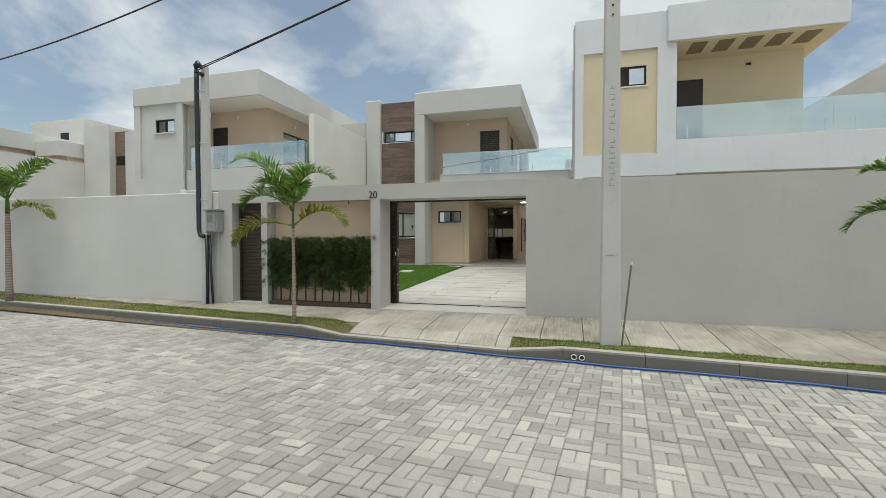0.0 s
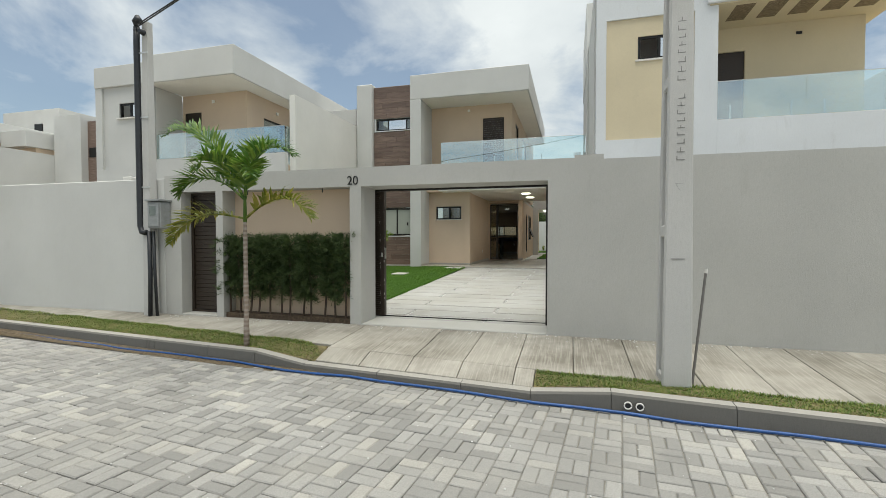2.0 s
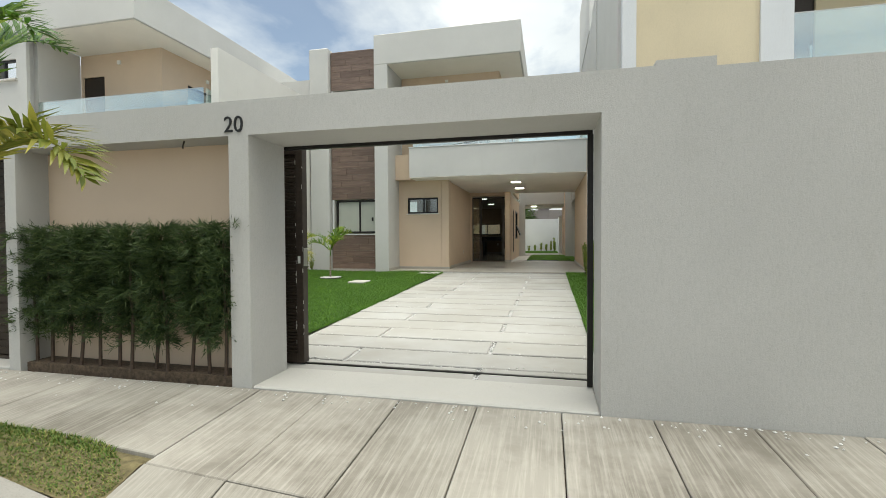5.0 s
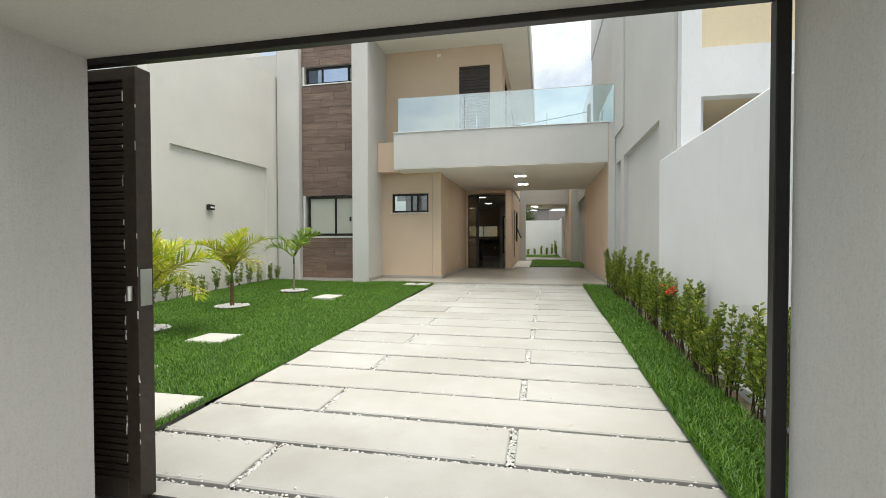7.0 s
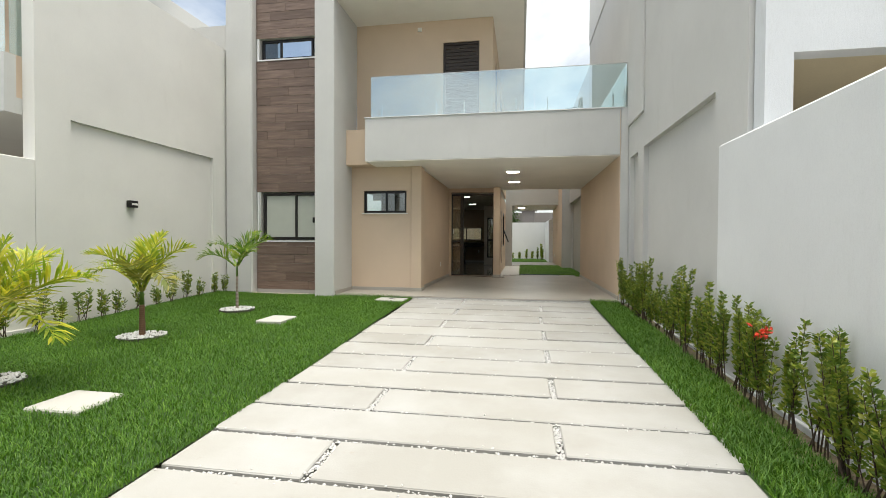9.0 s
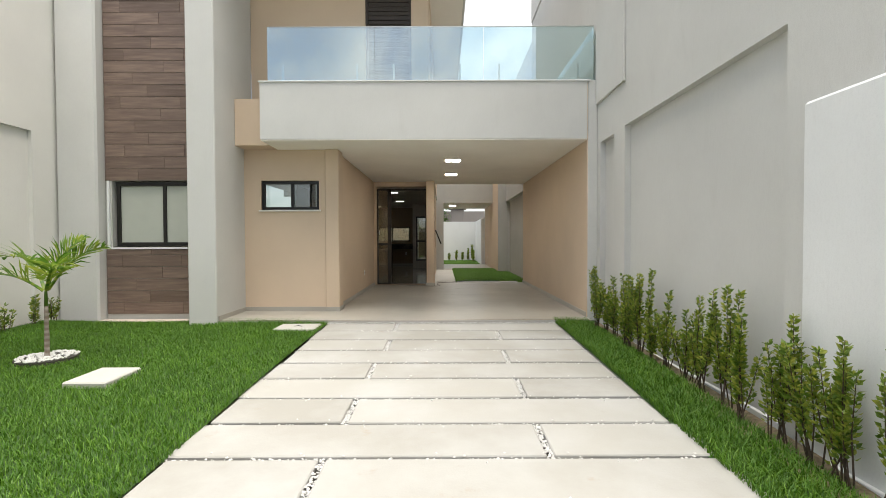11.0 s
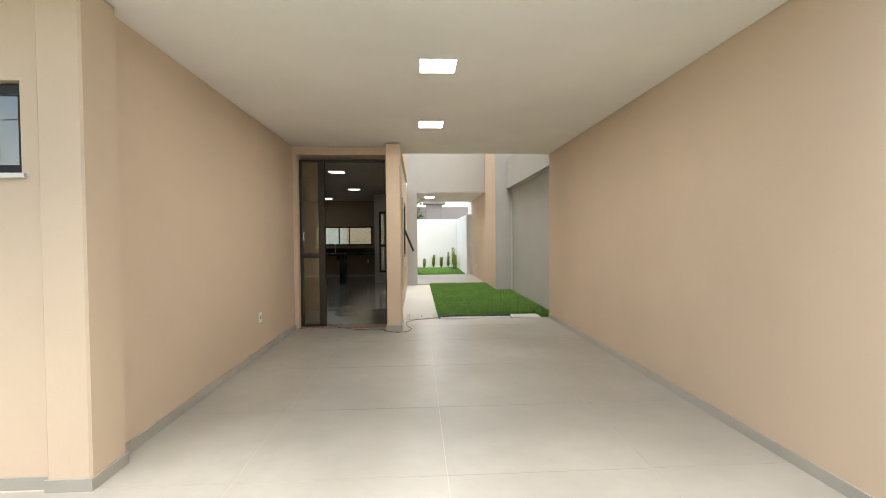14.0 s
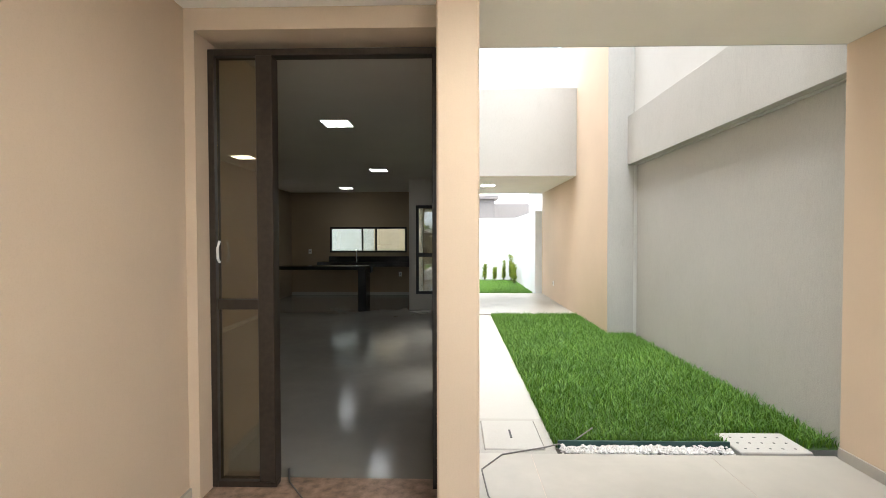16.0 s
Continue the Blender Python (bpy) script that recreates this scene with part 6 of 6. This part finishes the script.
def lawn_bed(name, x0, x1, y0, y1, zf, mat, label):
    nx, ny = max(2, int((x1 - x0) / 0.25)), max(2, int((y1 - y0) / 0.4))
    bm = bmesh.new()
    g = [[bm.verts.new((x0 + (x1 - x0) * i / nx, y0 + (y1 - y0) * j / ny, float(zf(np.array([x0 + (x1 - x0) * i / nx]), np.array([y0 + (y1 - y0) * j / ny]))[0]))) for i in range(nx + 1)] for j in range(ny + 1)]
    for j in range(ny):
        for i in range(nx):
            bm.faces.new([g[j][i], g[j][i + 1], g[j + 1][i + 1], g[j + 1][i]])
    return put(name, bm, mat, label, "ground", "structure")


lawn_bed("lawn_bed_left", -8.45, -3.962, 8.93, 18.2, lawn_z, lawn_soil, "dense lawn soil beside the drive")
lawn_bed("lawn_bed_right", -0.55, 0.12, 8.93, 18.18, lawn_z, lawn_soil, "narrow lawn strip soil beside the drive")
lawn_bed("shrub_bed", -0.16, 0.11, 8.95, 17.9, lambda x, y: lawn_z(x, y) + 0.012, dry_soil, "bare soil under the shrubs")
put("floor_drive_bed", boxes([(-4.05, -0.40, 8.97, 17.95, -0.6, -0.345)]), gap_shade_gravel, "gravel bed of the drive", "ground", "structure")


def grass(name, area, per_m2, h, mat, seed, label, **kw):
    n = int((area[1] - area[0]) * (area[3] - area[2]) * per_m2)
    return tagged(blades(name, area, n, h, mat, seed, **kw), label, "grass", kind="stuff")


grass("lawn_grass", (-8.35, -3.95, 9.0, 13.5), 6200, 0.044, lawn_green, 1, "dense trimmed green lawn", z_of=lawn_z, keep=off_lids, width=0.0029, lean=1.1)
grass("lawn_grass", (-8.35, -3.95, 13.5, 18.1), 5600, 0.046, lawn_green, 2, "dense trimmed green lawn", z_of=lawn_z, keep=off_lids, width=0.0029, lean=1.1)
grass("lawn_strip_grass", (-0.54, -0.03, 9.0, 18.1), 9000, 0.066, lawn_green, 3, "green grass strip beside the drive", z_of=lawn_z, width=0.0034, lean=1.0)


# ---- side lawn and back lawn ----
flat = lambda x, y: np.zeros(len(x)) - 0.012
lawn_bed("lawn_bed_side", -1.85, 0.16, 24.0, 29.6, flat, lawn_soil, "side lawn soil")
lawn_bed("lawn_bed_back", -6.0, -0.4, 33.0, 36.99, flat, lawn_soil, "back lawn soil")


def side_keep(x, y):
    return ~((x > -0.64) & (x < -0.11) & (y < 24.24)) & (y > 24.02)


grass("side_lawn_grass", (-1.86, 0.14, 24.0, 29.6), 5200, 0.075, lawn_green, 4, "green side lawn in the court", z_of=flat, keep=side_keep, width=0.004, lean=1.0)
grass("back_lawn_grass", (-3.5, -0.45, 33.02, 36.9), 1500, 0.07, lawn_green, 5, "green back lawn", z_of=flat, width=0.006, lean=0.9)
rng = np.random.default_rng(8)
c = np.stack([rng.uniform(-1.83, -0.66, 900), rng.uniform(23.885, 23.98, 900), rng.uniform(-0.01, 0.02, 900)], 1)
tagged(new("pebble_strip", pebble_mesh("pebble_strip", c, 0.017, pebble_white, 9)), "white pebbles along the lawn edging", "pebbles", kind="stuff")
put("pebble_strip_bed", boxes([(-1.86, -0.64, 23.882, 23.984, -0.2, -0.012)]), gap_shade_gravel, "bed of the pebble strip", "ground", "structure")

# verge along the kerb
VERGES = [(-26.0, -3.372), (-0.70, 14.0)]


def verge_in(x, y):
    d = y - kerb_y(x) - 0.15
    width = np.where(x < -3.0, 0.40 - 0.20 * np.clip((x + 3.9) / 0.5, 0, 1) ** 2, 0.32)
    return (d > 0) & (d < width) & ((x < -3.39) | (x > -0.69))


def verge_z(x, y):
    ramp_l = np.clip((x + 4.2) / 0.75, 0, 1) * (x < -2)
    ramp_r = np.clip((0.03 - x) / 0.75, 0, 1) * (x >= -2)
    front = TOP + (LOW - TOP) * np.maximum(ramp_l, ramp_r) - 0.012
    k = np.clip((y - kerb_y(x) - 0.14) / 0.38, 0, 1)
    return front + (pave_z(x, y) + 0.004 - front) * k + 0.010 * np.sin(x * 5) * np.cos(y * 7)


for k, (a, b) in enumerate(VERGES):
    nx = int((b - a) / 0.3)
    bm = bmesh.new()
    rws = []
    for i in range(nx + 1):
        x = a + (b - a) * i / nx
        rws.append([bm.verts.new((x, kerb_y(x) + 0.14 + (0.41 if x < -3 else 0.33) * j / 4, float(verge_z(np.array([x]), np.array([kerb_y(x) + 0.14 + (0.41 if x < -3 else 0.33) * j / 4]))[0]) + (0.012 if j < 4 else -0.03))) for j in range(5)])
    for i in range(nx):
        for j in range(4):
            bm.faces.new([rws[i][j], rws[i + 1][j], rws[i + 1][j + 1], rws[i][j + 1]])
    put("verge_bed", bm, verge_soil, "dry soil of the grass verge", "ground", "structure")
grass("verge_grass", (-9.0, -3.38, 6.9, 8.2), 11500, 0.028, verge_green, 6, "patchy yellowing grass verge behind the kerb", z_of=verge_z, keep=verge_in, width=0.004, lean=1.2)
grass("verge_grass", (-16.0, -9.0, 7.4, 8.9), 2500, 0.03, verge_green, 7, "patchy yellowing grass verge behind the kerb", z_of=verge_z, keep=verge_in, width=0.006, lean=1.2)
grass("verge_grass", (-0.75, 7.0, 5.9, 7.4), 11500, 0.028, verge_green, 8, "patchy yellowing grass verge around the pole", z_of=verge_z, keep=verge_in, width=0.004, lean=1.2)


# ---- pieces of pavement, drive and road ----
def lids():
    for i, (a, b, c, d) in enumerate(LIDS):
        z = drive_z((c + d) / 2)
        ob = thing("garden_slab", ((a + b) / 2, (c + d) / 2, z), "pale cement cover slab set in the lawn", "slab", "lawn slabs")
        part("slab", box(a, b, c, d, z - 0.06, z + 0.045, 0.012), lid_mat, ob)
        if i in (0, 3):
            part("lifting_ring", tube([((a + b) / 2 - 0.05, (c + d) / 2, z + 0.046), ((a + b) / 2, (c + d) / 2 + 0.03, z + 0.05), ((a + b) / 2 + 0.06, (c + d) / 2, z + 0.046)], 0.006, 6), cable_black, ob)


lids()


def drive():
    bed = put("drive_base", boxes([(-3.97, -0.46, 8.98, 17.94, -0.344, -0.335)]), gap_shade_gravel, "drive of cream cement slabs with white pebble joints", "drive", "structure")
    rng = random.Random(11)
    pitch, gap = 0.503, 0.040
    y1, row = 17.945, 0
    lines = []
    while y1 > 9.4:
        y0 = (17.50 if row == 0 else y1 - pitch + gap)
        jx = (-2.905, -1.49)[row % 2] - 0.009 * row + rng.uniform(-0.02, 0.02)
        x0 = -3.96 + rng.uniform(-0.02, 0.015)
        x1 = -0.47 + rng.uniform(-0.015, 0.02)
        tilt = rng.uniform(-0.006, 0.006)
        for a, b in ((x0, jx - 0.025), (jx + 0.025, x1)):
            bm = box(a, b, y0, y1, -0.06, 0.0, 0.008)
            lift = rng.uniform(-0.003, 0.003)
            for v in bm.verts:
                v.co.y += tilt * (v.co.x - a) * 0.3 + rng.uniform(-0.0025, 0.0025)
                v.co.z += drive_z(v.co.y) + lift
            part("slab", bm, drive_slab, bed)
        lines.append((y0 - gap, y0, y1, x0, x1, jx))
        y1 = y0 - gap
        row += 1
    r = np.random.default_rng(5)
    cs = []
    for (a, b, top, x0, x1, jx) in lines:
        n = 300
        y = r.uniform(a + 0.001, a + gap * 0.66, n)
        cs.append(np.stack([r.uniform(x0 - 0.02, x1 + 0.02, n), y, drive_z(y) - 0.018 + r.uniform(-0.006, 0.010, n)], 1))
        n = 150
        y = r.uniform(b, top, n)
        cs.append(np.stack([r.uniform(jx - 0.024, jx + 0.024, n), y, drive_z(y) - 0.022 + r.uniform(-0.006, 0.012, n)], 1))
        n = 26
        y = r.uniform(a - 0.05, b + 0.05, n)
        cs.append(np.stack([r.uniform(x0, x1, n), y, drive_z(y) + 0.003 + 0 * y], 1))
    n = 1500
    y = r.uniform(17.945, 17.958, n)
    cs.append(np.stack([r.uniform(-4.3, -0.4, n), y, drive_z(y) - 0.012 + r.uniform(-0.01, 0.03, n)], 1))
    tagged(new("joint_pebbles", pebble_mesh("joint_pebbles", np.concatenate(cs), 0.0105, pebble_white, 6)), "white pebbles in the drive joints", "pebbles", kind="stuff")
    bm = bmesh.new()
    vs = [bm.verts.new((x, y, drive_z(y) - 0.040)) for x, y in ((-4.0, 8.97), (-0.44, 8.97), (-0.44, 17.955), (-4.0, 17.955))]
    bm.faces.new(vs)
    part("joint_bed", bm, gap_shade_gravel, bed)


drive()


DRIVE_L, DRIVE_R = -3.367, -0.705


def pavement_slabs():
    rng = random.Random(3)
    pitch = 0.612
    x = -2.755 - pitch * 22
    while x < 12:
        xb = x + pitch
        xm = (x + xb) / 2
        ky = kerb_y(xm) + 0.14
        verge = xm < -3.5 or xm > -0.70
        split = kerb_y(xm) + ((0.55 if xm < -3 else 0.47) if verge else 0.47)
        rows = [(x, xb, split, WALL_Y - 0.004)]
        xa, xc = max(x, DRIVE_L), min(xb, DRIVE_R)
        if xc - xa > 0.1:
            rows.append((xa, xc, ky + 0.002, kerb_y(xm) + 0.464))
        for xa, xc, ya, yb in rows:
            lower = yb < 8.0
            if -3.46 < xm < -0.64 and not lower:
                yb = WALL_Y + 0.001
            bm = box(xa + 0.004, xc - 0.004, ya, yb, -0.06, 0.0, 0.006)
            dz = rng.uniform(-0.003, 0.003)
            for v in bm.verts:
                if lower or v.co.y < (ya + yb) / 2:
                    v.co.y += -0.1 * (v.co.x - xm)
                drop = 0.0
                if lower:
                    drop = -0.072 * max(0.0, (kerb_y(v.co.x) + 0.47 - v.co.y) / 0.33)
                v.co.z += pave_z(v.co.x, v.co.y) + dz + drop
            part("slab", bm, pavement_concrete, pavement)
        x = xb
    # slabs inside the door recess
    put("pavement_door_step", boxes([(-6.87, -6.14, WALL_Y - 0.003, 8.80, -0.6, -0.275)], 0.01), lid_mat, "cement step of the pedestrian door", "step", "structure")


pavement_slabs()
rng = np.random.default_rng(14)
dy = np.abs(rng.normal(0, 0.14, 150))
dx = rng.uniform(-7.0, 2.5, 150)
yy = WALL_Y - 0.02 - dy
tagged(new("pavement_chips", pebble_mesh("pavement_chips", np.stack([dx, yy, pave_z(dx, yy) + 0.004], 1), 0.011, pebble_white, 15)), "small white stone chips along the wall foot", "stone chips", kind="stuff")
dx, yy = rng.uniform(-9.0, 4.0, 260), rng.uniform(3.2, 6.6, 260)
tagged(new("street_litter", pebble_mesh("street_litter", np.stack([dx, yy, np.full(260, STREET + 0.004)], 1), 0.008, pebble_white, 16)), "tiny pale grit on the street", "grit", kind="stuff")


def pavers():
    """Basket weave: pairs of blocks, each pair turned against the next."""
    ang = math.atan(-0.1)
    ca, sa = math.cos(ang), math.sin(ang)
    cell, bw, bl = 0.212, 0.101, 0.207
    rng = np.random.default_rng(9)
    mesh_cache = []
    for k in range(6):
        r2 = random.Random(k)
        bm = bmesh.new()
        add_box(bm, -bl / 2, bl / 2, -bw / 2, bw / 2, -0.03, 0.0, 0.0)
        bmesh.ops.bevel(bm, geom=[e for e in bm.edges if all(v.co.z > -0.001 for v in e.verts)], offset=0.007, segments=1, affect="EDGES")
        for v in bm.verts:
            v.co += Vector((r2.uniform(-1, 1), r2.uniform(-1, 1), r2.uniform(-1, 0.6))) * 0.0016
        mesh_cache.append(finish("paver", bm, paver_single))
    top = np.array([(-1, -1), (1, -1), (1, 1), (-1, 1)], float)
    V, F = [], []
    base = 0
    count = 0
    for j in range(-36, 30):
        for i in range(-95, 66):
            u, v = i * cell, 3.0 + j * cell
            cx, cy = u * ca - v * sa, u * sa + v * ca
            if not (-20 < cx < 12 and -4.5 < cy < kerb_y(cx) - 0.11):
                continue
            if cx < -1.3 * cy - 14 or (cy < 1.5 and abs(cx) > 6):
                continue
            turn = (i + j) % 2
            for s in (-1, 1):
                du, dv = (0, s * cell / 4) if turn == 0 else (s * cell / 4, 0)
                x = (u + du) * ca - (v + dv) * sa
                y = (u + du) * sa + (v + dv) * ca
                rz = ang + (math.pi / 2 if turn else 0) + rng.normal(0, 0.012)
                z = STREET + rng.normal(0, 0.0022)
                if -1.95 < x < 0.55 and 3.35 < y < 5.7 and count < 300:
                    ob = new("paver", mesh_cache[count % 6])
                    ob.parent = road
                    ob.location, ob.rotation_euler = (x, y, z), (rng.normal(0, 0.006), rng.normal(0, 0.006), rz)
                    count += 1
                    continue
                c2, s2 = math.cos(rz), math.sin(rz)
                hx, hy = bl / 2 * rng.uniform(0.97, 1.0), bw / 2 * rng.uniform(0.96, 1.0)
                tilt = rng.normal(0, 0.010, 2)
                for inset, dz in ((0.008, 0.0), (0.0, -0.008), (0.0, -0.03)):
                    for a, b in top:
                        lx, ly = a * (hx - inset), b * (hy - inset)
                        V.append((x + lx * c2 - ly * s2, y + lx * s2 + ly * c2, z + dz + lx * tilt[0] + ly * tilt[1]))
                F.append((base, base + 1, base + 2, base + 3))
                for lvl in (0, 4):
                    for q in range(4):
                        F.append((base + lvl + q, base + lvl + 4 + q, base + lvl + 4 + (q + 1) % 4, base + lvl + (q + 1) % 4))
                base += 12
    me = raw_mesh("paver_field", V, F, paver_joined)
    ob = new("paver_field", me)
    ob.parent = road
    tagged(ob, "weathered grey concrete pavers in basket weave", kind="stuff")


pavers()
